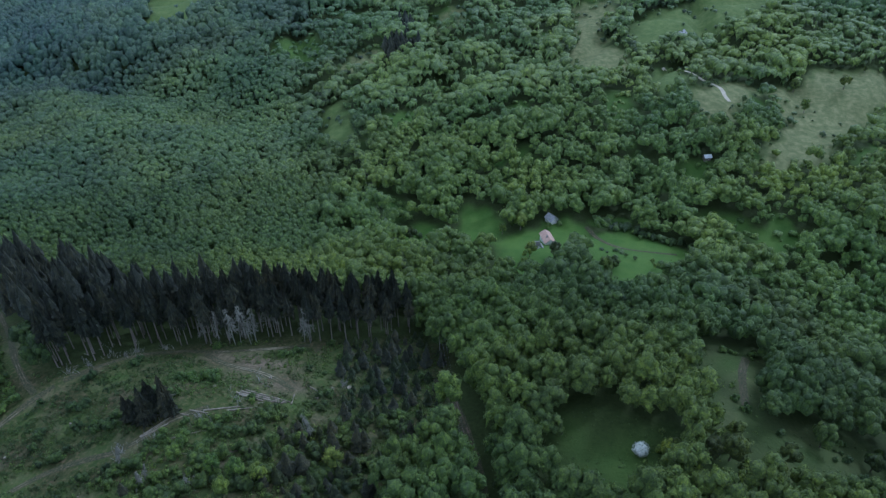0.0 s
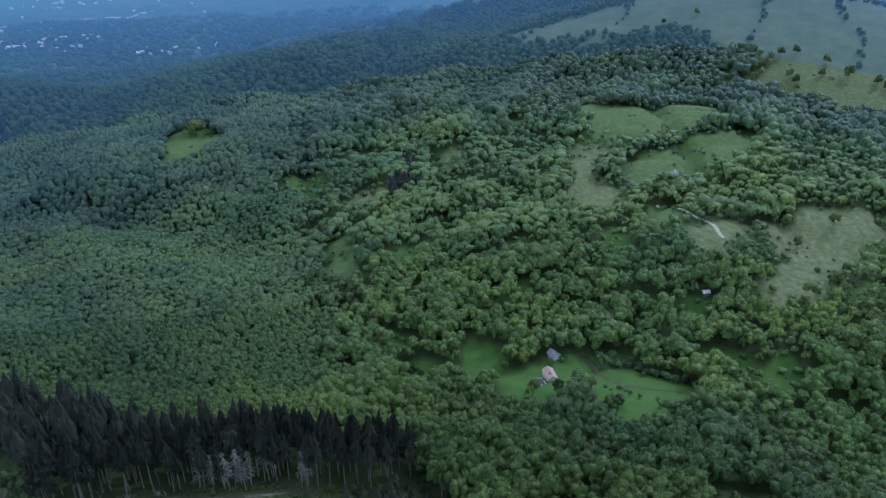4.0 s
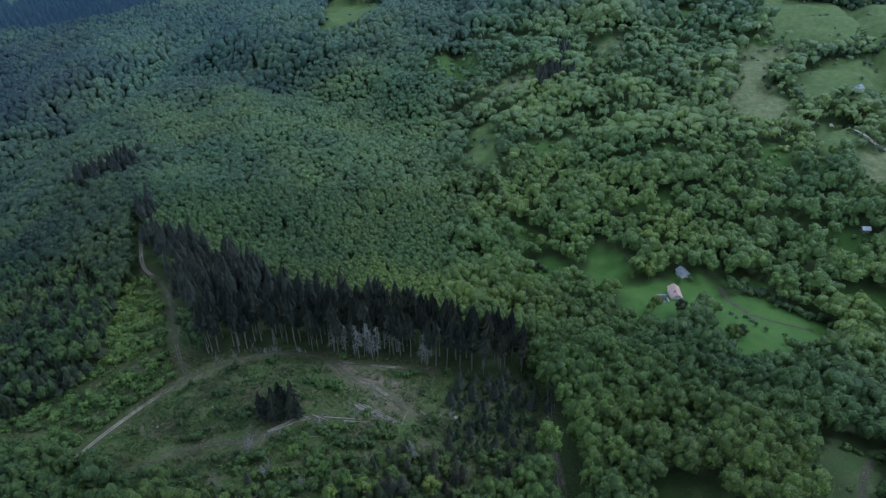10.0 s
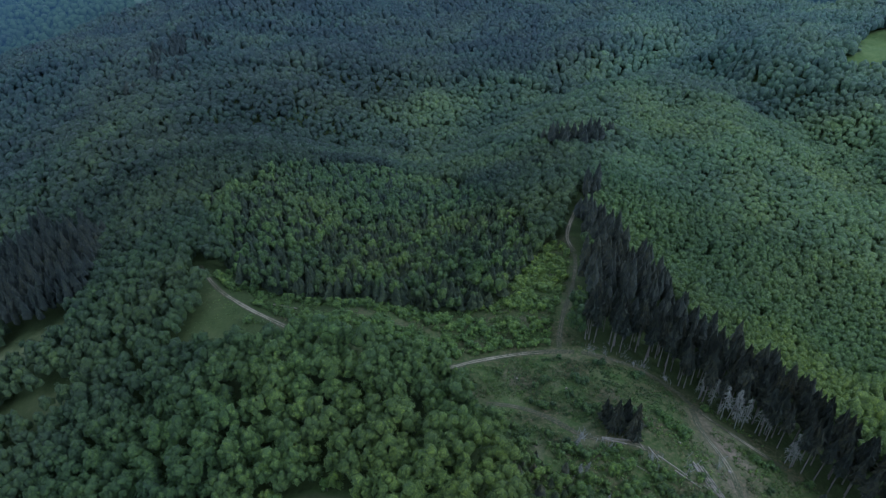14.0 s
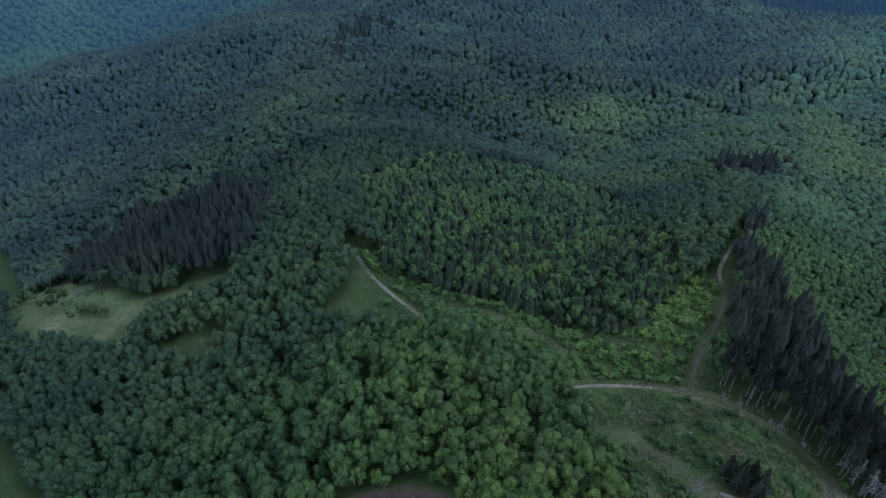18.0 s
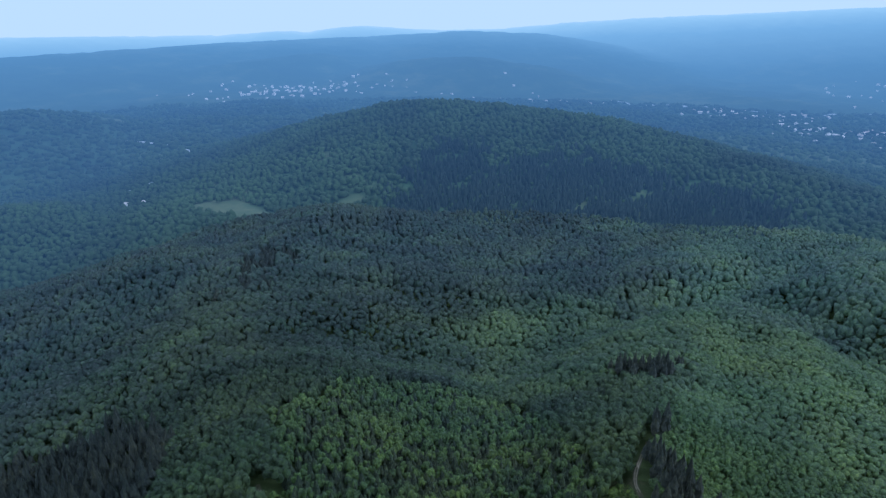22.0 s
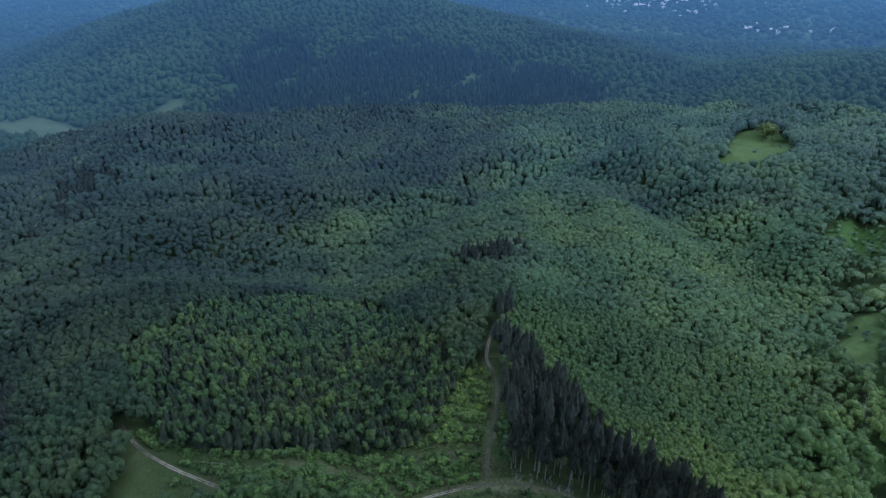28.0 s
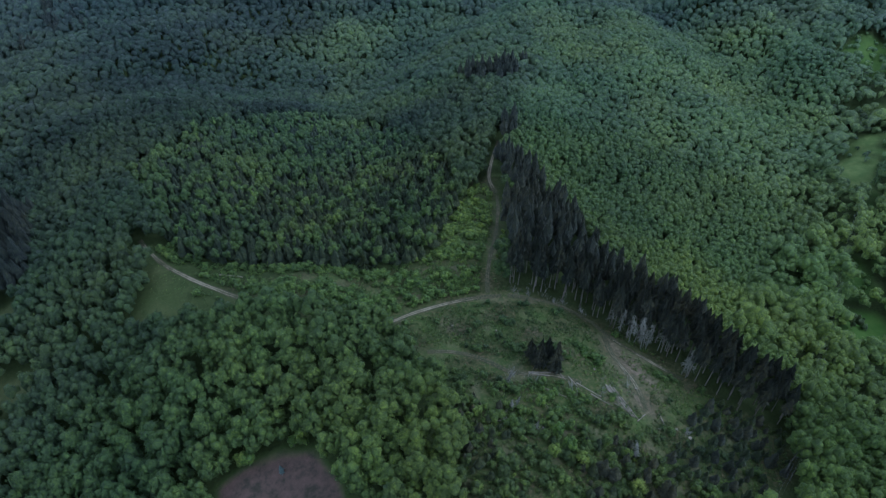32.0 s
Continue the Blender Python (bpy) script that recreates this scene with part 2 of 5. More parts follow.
# light green scrub between the eastern woods
SCRUB = (
    ((91.1, 321), (93.2, 340), (94.6, 338), (94.8, 319), (92.9, 308)),
    ((92.6, 300), (96.8, 307), (99.1, 306), (98.5, 286), (95.2, 286)),
    ((63.6, 312), (65.1, 309), (66.9, 289), (65.8, 280), (64.3, 290)),
    ((83.2, 387), (86.0, 416), (88.0, 393), (85.7, 368)),
    ((76.7, 342), (78.2, 345), (78.9, 330), (77.5, 322)),
    ((56.0, 548), (58.9, 558), (60.4, 517), (57.9, 512), (55.4, 520)),
)
MEADOW_NEAR = (
    ((85, 120), (89.1, 124), (93.2, 122), (97.8, 124), (99.4, 114), (97.3, 102), (92.9, 96), (86.7, 96)),
    ((97.1, 171), (102.8, 190), (104.9, 166), (105.5, 137), (102.4, 130), (99.5, 145)),
    ((103.6, 125), (106.9, 139), (110.0, 154), (113.8, 164), (116.5, 178), (118.4, 154), (112.5, 129), (105.1, 112)),
    ((-8.9, 226), (-6.4, 196), (-1.4, 177), (-2.5, 171), (-9.2, 182), (-13.1, 204), (-10.2, 212)),
    ((-40.5, 412), (-38.5, 415), (-35.8, 394), (-31.7, 303), (-23.5, 269), (-20.6, 252), (-23.9, 249), (-29.9, 265), (-31.4, 256), (-34.3, 252), (-37.7, 280), (-41.5, 300)),
    ((-33.0, 243), (-26.8, 227), (-24.4, 218), (-25.5, 213), (-31.6, 228)),
)
MEADOW_HIGH = (
    ((88.2, 453), (89.8, 466), (91.7, 420), (90.6, 403), (88.9, 400), (88.1, 421)),
    ((85.9, 542), (90.2, 577), (94.3, 632), (96.2, 621), (95.3, 550), (92.5, 529), (89.9, 510), (87.7, 488), (86.0, 496)),
    ((80.1, 705), (85.4, 688), (91.2, 740), (94.3, 660), (90, 592), (85.6, 572), (82.8, 600)),
    ((57.3, 392), (59.9, 410), (61.9, 395), (62.6, 370), (60.8, 365)),
    ((58.2, 427), (61.0, 435), (61.8, 413), (59.7, 410)),
    ((56.1, 457), (59.0, 465), (61.2, 470), (61.3, 452), (58.0, 456)),
)
MEADOW_ISLE = (((46.5, 645), (46.8, 700), (47.4, 790), (50.1, 818), (50.7, 782), (51.8, 720), (51.5, 685), (49.6, 655)),)
DRY = (
    ((91.3, 401), (92.4, 420), (94.9, 449), (96.6, 436), (95.9, 405), (93.9, 376), (92.3, 384)),
    ((96.6, 436), (99.0, 462), (100.4, 484), (103.7, 500), (106.5, 470), (104.3, 417), (102.7, 372), (99.3, 348), (98.1, 365), (99.2, 398), (98.6, 425)),
    ((61.0, 486), (63.1, 516), (64.9, 510), (64.7, 485), (63.0, 474), (61.5, 472)),
    ((68.1, 546), (70.6, 572), (72.7, 570), (72.2, 543), (69.6, 538)),
    ((80.9, 573), (83.7, 584), (84.5, 551), (83.4, 514), (86.3, 470), (86.8, 450), (84.0, 435), (81.9, 438), (80.6, 469), (81.0, 496)),
)
BARE_HILL = (((74.4, 1029), (80.5, 1087), (88.5, 1150), (92.4, 1300), (97.4, 1300), (103.6, 1300), (125, 1300), (125, 790), (104.3, 795), (101.2, 788), (98.5, 815), (94.1, 824), (92.8, 827), (95.5, 891), (91.7, 920), (89.9, 982), (87.3, 993), (82.5, 947), (80.6, 943), (83.3, 986), (77.3, 982)),)
SADDLE = (((-12.3, 1057), (-9.0, 1046), (-4.7, 930), (0.5, 975), (2.8, 1000), (0.7, 945), (-4.7, 850), (-9.0, 951)),)
CLEARING = (((15, 152), (18, 160), (31.1, 170), (42.3, 166), (52.3, 161), (60, 158), (67, 160), (70, 140), (64, 105), (60, 84), (29.9, 70), (22.4, 124), (17.6, 136)),)
BRUSH = (((-3, 193), (8.5, 183), (16, 180), (22.4, 196), (26.1, 262), (28.2, 262), (29.2, 192), (30, 170), (15.6, 152), (5, 162), (-2, 186)),)
THICKET = (((45, 111), (50, 117), (56, 116), (61, 100), (53, 90), (45, 95)), ((57.5, 141), (60, 158), (67, 163), (70.5, 152), (70, 120), (64, 100), (58.9, 90)), ((24, 120), (30, 120), (33, 104), (31, 78), (26, 84)))
EARTH = (((43.5, 161), (51, 156), (54, 140), (53, 130), (49, 132), (46, 146)),)
RED_EARTH = (((-14, 117), (-11.7, 117), (-8.3, 116), (-3.4, 113), (1, 108), (4.4, 97), (5, 80), (-11, 84), (-15, 102)),)
SPRUCE = (
    ((28.8, 312), (29.4, 262), (29.8, 200), (31, 166), (38.9, 161), (50.7, 156), (58.6, 152), (67, 156), (66, 182), (59.3, 180), (50.4, 197), (43.1, 199), (38, 228), (32, 264)),
    ((-36, 340), (-34.5, 440), (-30, 455), (-25.5, 420), (-19.2, 366), (-16.6, 338), (-17.6, 297), (-19.7, 256), (-25.3, 283), (-31.9, 320)),
    ((-9.8, 580), (-9.2, 640), (-8.4, 690), (-5.6, 694), (-4.6, 676), (-7.4, 631), (-8.6, 582)),
    ((64.9, 500), (66, 530), (67.5, 545), (68, 525), (66, 492)),
    ((26.0, 388), (26.6, 415), (29.6, 418), (30.2, 400), (28.3, 376)),
)
FAR_SPRUCE = (((3.7, 919), (5.5, 1020), (8.2, 1105), (11.9, 1100), (13.0, 1044), (16.9, 1085), (20.1, 1095), (28.9, 1053), (35.6, 1022), (36.7, 946), (34.5, 860), (29.0, 845), (24.2, 885), (19.0, 890), (15.6, 868), (12.4, 832), (8.5, 852)),)
YOUNG = (((-8.6, 318), (-7, 224), (0.3, 203), (9.9, 187), (15.3, 182), (22.4, 196), (24.6, 256), (17.9, 350), (10.3, 394), (3.1, 369), (-3.5, 335)),)


def zone(x, y, outlines):
    """Distance in metres to the nearest outline; negative inside it."""
    best = np.full(np.shape(x), 1e6)
    for outline in outlines:
        p = np.array([polar(a, d) for a, d in outline])
        q = np.roll(p, -1, axis=0)
        near, odd = np.full(np.shape(x), 1e6), np.zeros(np.shape(x), bool)
        for (x0, y0), (x1, y1) in zip(p, q):
            dx, dy = x1 - x0, y1 - y0
            s = np.clip(((x - x0) * dx + (y - y0) * dy) / (dx * dx + dy * dy), 0, 1)
            near = np.minimum(near, np.hypot(x - x0 - s * dx, y - y0 - s * dy))
            crosses = (y0 > y) != (y1 > y)
            if abs(dy) > 1e-9:
                odd ^= crosses & (x < x0 + (y - y0) * dx / dy)
        best = np.minimum(best, np.where(odd, -near, near))
    return best


def ragged(x, y):
    d = np.hypot(x, y)
    return (wave(x, y, 38, 21) * 2.6 + wave(x, y, 12, 22) * 1.4) * np.clip(d / 250, 0.6, 2.2)


def glades(x, y):
    """Above 0 where the eastern woods open into scrub."""
    az = np.degrees(np.arctan2(x, y))
    return wave(x, y, 55, 41) + 0.7 * wave(x, y, 19, 42) - 0.85 - 3 * (1 - rise(az, 55, 62)) - 3 * (1 - rise(np.hypot(x, y), 200, 260))


OPEN = MEADOW_FARM + MEADOW_NEAR + MEADOW_HIGH + MEADOW_ISLE + DRY + RED_EARTH

# ways: compass heading and distance along the middle, half width
TRACKS = (
    (((-9.6, 250), (-9.1, 235), (-8.6, 225), (-6.2, 206), (-3.3, 190), (-1.1, 179), (1.1, 171), (4.5, 164), (9, 157), (15.1, 151), (18, 157), (22.4, 161.5), (26.5, 163.5), (31, 164.5)), 0.72),
    (((30.5, 164.5), (35.7, 166), (40.6, 166.5), (43, 163)), 0.7),
    (((42, 164.5), (43.5, 161), (45.4, 158), (50.6, 156), (55.6, 156.5)), 0.6),
    (((43.8, 160), (45.9, 148), (49, 143), (51.3, 137), (52.6, 132)), 0.7),
    (((19.8, 137), (24, 138.5), (28.1, 134.5), (31.4, 130), (33.7, 127.5), (37.2, 130), (40.5, 130.5), (43.8, 130.5)), 0.65),
    (((28.6, 164), (28.2, 172), (28.5, 189), (28.9, 202), (29, 231), (28.7, 247)), 0.6),
    (((28.7, 246), (27.7, 260), (27.7, 272), (28.2, 292), (28.5, 304)), 0.8),
    (((70.5, 140), (72.6, 122), (74.6, 109), (76, 98), (77, 88), (79, 70)), 0.9),
    (((88.7, 462), (91.2, 450), (92.3, 429), (93.7, 424), (94.1, 413), (94.8, 405)), 0.9),
    (((104.5, 150), (103.4, 160), (102.7, 172), (102.5, 184)), 0.9),
    (((84.5, 275), (86.2, 262), (88.6, 255), (91.5, 256), (94, 262)), 0.8),
)


# ---- materials ----
def material(name):
    m = bpy.data.materials.new(name)
    m.use_nodes = True
    nt = m.node_tree
    b = nt.nodes["Principled BSDF"]
    return m, nt, b


def noise_node(nt, scale, detail=4, rough=0.6, vector=None):
    n = nt.nodes.new("ShaderNodeTexNoise")
    n.inputs["Scale"].default_value, n.inputs["Detail"].default_value, n.inputs["Roughness"].default_value = scale, detail, rough
    if vector is not None:
        nt.links.new(vector, n.inputs["Vector"])
    return n


def ramp_node(nt, value, stops):
    r = nt.nodes.new("ShaderNodeValToRGB")
    r.color_ramp.elements.remove(r.color_ramp.elements[1])
    for k, (p, c) in enumerate(stops):
        e = r.color_ramp.elements[0] if k == 0 else r.color_ramp.elements.new(p)
        e.position, e.color = p, (*c, 1)
    nt.links.new(value, r.inputs[0])
    return r


def mix_node(nt, fac, a, b, mode="MIX"):
    m = nt.nodes.new("ShaderNodeMixRGB")
    m.blend_type = mode
    for k, v in enumerate((fac, a, b)):
        if isinstance(v, (int, float)):
            m.inputs[k].default_value = v
        elif isinstance(v, tuple):
            m.inputs[k].default_value = (*v, 1)
        else:
            nt.links.new(v, m.inputs[k])
    return m.outputs[0]


def world_position(nt):
    return nt.nodes.new("ShaderNodeNewGeometry").outputs["Position"]


def bump(nt, b, height, strength, distance):
    n = nt.nodes.new("ShaderNodeBump")
    n.inputs["Strength"].default_value, n.inputs["Distance"].default_value = strength, distance
    nt.links.new(height, n.inputs["Height"])
    nt.links.new(n.outputs[0], b.inputs["Normal"])


def leaf_material(name, stops, joined, grain=2.2, relief=0.8, sheen=0.02, haze_tint=(1.16, 1.28, 4.2)):
    """Foliage whose tone varies from tree to tree and from clump to clump."""
    m, nt, b = material(name)
    if joined:
        at_ = nt.nodes.new("ShaderNodeAttribute")
        at_.attribute_name = "tone"
        tone = at_.outputs["Fac"]
    else:
        tone = nt.nodes.new("ShaderNodeObjectInfo").outputs["Random"]
    col = ramp_node(nt, tone, stops).outputs[0]
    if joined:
        # air haze put into the leaf colour: bluer the farther off the tree stands
        haze_at = nt.nodes.new("ShaderNodeAttribute")
        haze_at.attribute_name = "leaf_haze"
        col = mix_node(nt, 1.0, col, mix_node(nt, haze_at.outputs["Fac"], (1, 1, 1), haze_tint), "MULTIPLY")
    pos = world_position(nt)
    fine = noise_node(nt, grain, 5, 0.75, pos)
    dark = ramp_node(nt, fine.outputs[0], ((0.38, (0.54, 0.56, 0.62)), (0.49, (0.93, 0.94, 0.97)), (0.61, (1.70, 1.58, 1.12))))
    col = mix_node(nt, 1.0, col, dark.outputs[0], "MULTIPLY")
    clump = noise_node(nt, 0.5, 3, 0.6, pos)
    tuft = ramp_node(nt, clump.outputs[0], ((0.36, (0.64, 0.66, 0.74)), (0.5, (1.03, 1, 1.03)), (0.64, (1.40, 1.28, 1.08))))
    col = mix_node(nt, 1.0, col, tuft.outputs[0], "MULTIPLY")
    broad = noise_node(nt, 0.012, 3, 0.55, pos)
    wide = ramp_node(nt, broad.outputs[0], ((0.36, (0.68, 0.78, 0.84)), (0.5, (0.95, 0.97, 0.98)), (0.64, (1.28, 1.18, 0.98))))
    col = mix_node(nt, 1.0, col, wide.outputs[0], "MULTIPLY")
    nt.links.new(col, b.inputs["Base Color"])
    b.inputs["Roughness"].default_value = 0.5
    b.inputs["Specular IOR Level"].default_value = 0.3
    b.inputs["Sheen Weight"].default_value, b.inputs["Sheen Roughness"].default_value = sheen, 0.45
    b.inputs["Sheen Tint"].default_value = (0.75, 0.88, 1.0, 1)
    bump(nt, b, fine.outputs[0], relief, 0.8)
    # light that comes through the leaves
    through_leaf = nt.nodes.new("ShaderNodeBsdfTranslucent")
    nt.links.new(mix_node(nt, 1.0, col, (1.5, 1.45, 1.1), "MULTIPLY"), through_leaf.inputs[0])
    both = nt.nodes.new("ShaderNodeMixShader")
    both.inputs[0].default_value = 0.12
    nt.links.new(b.outputs[0], both.inputs[1])
    nt.links.new(through_leaf.outputs[0], both.inputs[2])
    nt.links.new(both.outputs[0], nt.nodes["Material Output"].inputs[0])
    return m


BEECH = ((0.0, (0.023, 0.038, 0.014)), (0.3, (0.052, 0.083, 0.021)), (0.65, (0.094, 0.147, 0.027)), (0.93, (0.138, 0.205, 0.032)), (1.0, (0.168, 0.235, 0.038)))
BEECH_NEAR = ((0.0, (0.040, 0.059, 0.018)), (0.45, (0.060, 0.090, 0.022)), (0.82, (0.086, 0.128, 0.027)), (0.95, (0.120, 0.172, 0.031)), (1.0, (0.155, 0.215, 0.036)))
FIR = ((0.0, (0.030, 0.037, 0.026)), (0.6, (0.045, 0.051, 0.034)), (1.0, (0.074, 0.076, 0.048)))
LARCH = ((0.0, (0.034, 0.049, 0.021)), (0.6, (0.055, 0.073, 0.027)), (1.0, (0.095, 0.110, 0.036)))
SPRING = ((0.0, (0.075, 0.140, 0.032)), (0.6, (0.105, 0.175, 0.035)), (1.0, (0.170, 0.225, 0.042)))
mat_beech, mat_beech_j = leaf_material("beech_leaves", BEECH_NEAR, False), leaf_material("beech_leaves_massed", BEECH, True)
mat_fir, mat_fir_j = leaf_material("spruce_needles", FIR, False), leaf_material("spruce_needles_massed", FIR, True, haze_tint=(0.85, 1.1, 1.7))
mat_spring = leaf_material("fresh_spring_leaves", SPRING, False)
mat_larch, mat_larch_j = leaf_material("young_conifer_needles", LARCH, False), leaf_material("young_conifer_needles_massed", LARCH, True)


def bark_material():
    m, nt, b = material("bark")
    n = noise_node(nt, 3.0, 4, 0.6, world_position(nt))
    col = ramp_node(nt, n.outputs[0], ((0.3, (0.07, 0.06, 0.05)), (0.7, (0.20, 0.17, 0.14))))
    nt.links.new(col.outputs[0], b.inputs["Base Color"])
    b.inputs["Roughness"].default_value = 0.9
    return m


mat_bark = bark_material()


def plain_material(name, low, high, scale=2.0, rough=0.85):
    m, nt, b = material(name)
    n = noise_node(nt, scale, 5, 0.65, world_position(nt))
    nt.links.new(ramp_node(nt, n.outputs[0], ((0.3, low), (0.7, high))).outputs[0], b.inputs["Base Color"])
    b.inputs["Roughness"].default_value = rough
    b.inputs["Specular IOR Level"].default_value = 0.25
    bump(nt, b, n.outputs[0], 0.4, 0.1)
    return m


mat_bole = plain_material("grey_spruce_trunk", (0.11, 0.095, 0.08), (0.24, 0.21, 0.18))
mat_deadwood = plain_material("weathered_dead_wood", (0.125, 0.125, 0.10), (0.24, 0.235, 0.20))
mat_log = plain_material("felled_log", (0.15, 0.13, 0.10), (0.32, 0.28, 0.22), 1.0)


def track_material(name, low, high):
    """Packed earth in the ruts, grass between and beside them."""
    m, nt, b = material(name)
    pos = world_position(nt)
    n, n2 = noise_node(nt, 0.35, 5, 0.7, pos), noise_node(nt, 2.2, 4, 0.65, pos)
    soil = ramp_node(nt, n2.outputs[0], ((0.3, low), (0.7, high))).outputs[0]
    turf = ramp_node(nt, n2.outputs[0], ((0.34, (0.018, 0.025, 0.009)), (0.45, (0.036, 0.044, 0.014)), (0.54, (0.062, 0.056, 0.024)), (0.66, (0.115, 0.088, 0.050)))).outputs[0]
    worn = nt.nodes.new("ShaderNodeAttribute")
    worn.attribute_name = "worn"
    amount = nt.nodes.new("ShaderNodeMath")
    amount.operation = "ADD"
    nt.links.new(worn.outputs["Fac"], amount.inputs[0])
    nt.links.new(n.outputs[0], amount.inputs[1])
    keep = ramp_node(nt, amount.outputs[0], ((0.72, (0, 0, 0)), (1.0, (0.5, 0.5, 0.5)), (1.35, (1, 1, 1)))).outputs[0]
    nt.links.new(mix_node(nt, keep, turf, soil), b.inputs["Base Color"])
    b.inputs["Roughness"].default_value = 0.95
    bump(nt, b, n2.outputs[0], 0.5, 0.15)
    return m


mat_track = track_material("packed_track_earth", (0.16, 0.138, 0.09), (0.31, 0.265, 0.18))
mat_redtrack = track_material("reddish_track_earth", (0.09, 0.065, 0.05), (0.17, 0.12, 0.09))
mat_sandtrack = plain_material("pale_sandy_track", (0.32, 0.28, 0.21), (0.50, 0.45, 0.36), 0.7)


def ground_material():
    m, nt, b = material("hillside_ground")
    pos = world_position(nt)
    at_ = nt.nodes.new("ShaderNodeAttribute")
    at_.attribute_name = "cover"
    sep = nt.nodes.new("ShaderNodeSeparateColor")
    nt.links.new(at_.outputs["Color"], sep.inputs[0])
    n1, n2, n3 = noise_node(nt, 0.9, 5, 0.65, pos), noise_node(nt, 0.06, 3, 0.5, pos), noise_node(nt, 0.25, 5, 0.7, pos)
    floor_c = ramp_node(nt, n1.outputs[0], ((0.3, (0.023, 0.037, 0.009)), (0.7, (0.050, 0.066, 0.017)))).outputs[0]
    grass = ramp_node(nt, n2.outputs[0], ((0.3, (0.052, 0.118, 0.016)), (0.7, (0.086, 0.158, 0.024)))).outputs[0]
    grass = mix_node(nt, 0.35, grass, ramp_node(nt, n3.outputs[0], ((0.35, (0.038, 0.074, 0.013)), (0.65, (0.100, 0.135, 0.032)))).outputs[0])
    dry = ramp_node(nt, n3.outputs[0], ((0.3, (0.090, 0.108, 0.042)), (0.5, (0.155, 0.162, 0.070)), (0.7, (0.25, 0.24, 0.115)))).outputs[0]
    dirt = ramp_node(nt, n1.outputs[0], ((0.3, (0.095, 0.075, 0.05)), (0.7, (0.22, 0.175, 0.12)))).outputs[0]
    rough_c = ramp_node(nt, n1.outputs[0], ((0.34, (0.018, 0.025, 0.009)), (0.45, (0.036, 0.044, 0.014)), (0.54, (0.062, 0.056, 0.024)), (0.66, (0.115, 0.088, 0.050)))).outputs[0]
    rough_at = nt.nodes.new("ShaderNodeAttribute")
    rough_at.attribute_name = "felled"
    floor_c = mix_node(nt, rough_at.outputs["Fac"], floor_c, rough_c)
    col = mix_node(nt, sep.outputs[0], floor_c, grass)
    col = mix_node(nt, sep.outputs[1], col, dry)
    col = mix_node(nt, sep.outputs[2], col, dirt)
    red_at = nt.nodes.new("ShaderNodeAttribute")
    red_at.attribute_name = "red_earth"
    red_c = ramp_node(nt, n3.outputs[0], ((0.35, (0.050, 0.046, 0.032)), (0.5, (0.100, 0.070, 0.056)), (0.7, (0.15, 0.098, 0.080)))).outputs[0]
    col = mix_node(nt, red_at.outputs["Fac"], col, red_c)
    nt.links.new(col, b.inputs["Base Color"])
    b.inputs["Roughness"].default_value = 0.9
    b.inputs["Specular IOR Level"].default_value = 0.2
    bump(nt, b, n1.outputs[0], 0.6, 0.5)
    return m


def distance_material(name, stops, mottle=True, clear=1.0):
    """Far land, its air haze put in as blue glow, more the farther off."""
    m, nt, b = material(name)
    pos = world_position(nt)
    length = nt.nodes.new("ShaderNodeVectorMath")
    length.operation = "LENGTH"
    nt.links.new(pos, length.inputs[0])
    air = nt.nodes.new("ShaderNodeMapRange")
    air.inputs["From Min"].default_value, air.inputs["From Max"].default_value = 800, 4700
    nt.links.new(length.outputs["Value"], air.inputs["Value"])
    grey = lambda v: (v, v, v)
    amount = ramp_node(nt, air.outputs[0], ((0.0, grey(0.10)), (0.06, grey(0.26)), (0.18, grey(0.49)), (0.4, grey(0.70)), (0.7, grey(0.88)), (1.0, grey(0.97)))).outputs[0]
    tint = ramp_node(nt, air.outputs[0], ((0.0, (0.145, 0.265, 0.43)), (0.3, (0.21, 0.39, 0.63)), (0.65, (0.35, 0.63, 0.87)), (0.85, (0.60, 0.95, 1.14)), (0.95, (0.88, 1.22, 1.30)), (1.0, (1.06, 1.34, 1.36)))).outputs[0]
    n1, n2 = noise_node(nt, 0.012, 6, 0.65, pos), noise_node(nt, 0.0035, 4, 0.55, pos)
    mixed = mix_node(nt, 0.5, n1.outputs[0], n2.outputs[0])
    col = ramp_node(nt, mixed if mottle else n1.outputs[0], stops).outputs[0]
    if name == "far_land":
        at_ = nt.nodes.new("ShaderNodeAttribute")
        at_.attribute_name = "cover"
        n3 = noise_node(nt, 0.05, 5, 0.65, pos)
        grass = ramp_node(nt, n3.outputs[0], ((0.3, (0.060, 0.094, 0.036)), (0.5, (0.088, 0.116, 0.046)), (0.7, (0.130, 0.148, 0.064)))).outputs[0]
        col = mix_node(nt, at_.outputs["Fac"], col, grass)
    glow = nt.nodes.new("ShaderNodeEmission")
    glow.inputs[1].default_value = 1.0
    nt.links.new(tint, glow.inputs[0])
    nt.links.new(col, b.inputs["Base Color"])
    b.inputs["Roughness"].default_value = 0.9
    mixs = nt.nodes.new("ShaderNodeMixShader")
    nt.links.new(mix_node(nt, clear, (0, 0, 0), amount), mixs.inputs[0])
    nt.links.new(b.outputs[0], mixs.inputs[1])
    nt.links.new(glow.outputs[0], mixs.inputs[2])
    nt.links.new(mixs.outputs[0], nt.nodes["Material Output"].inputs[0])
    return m


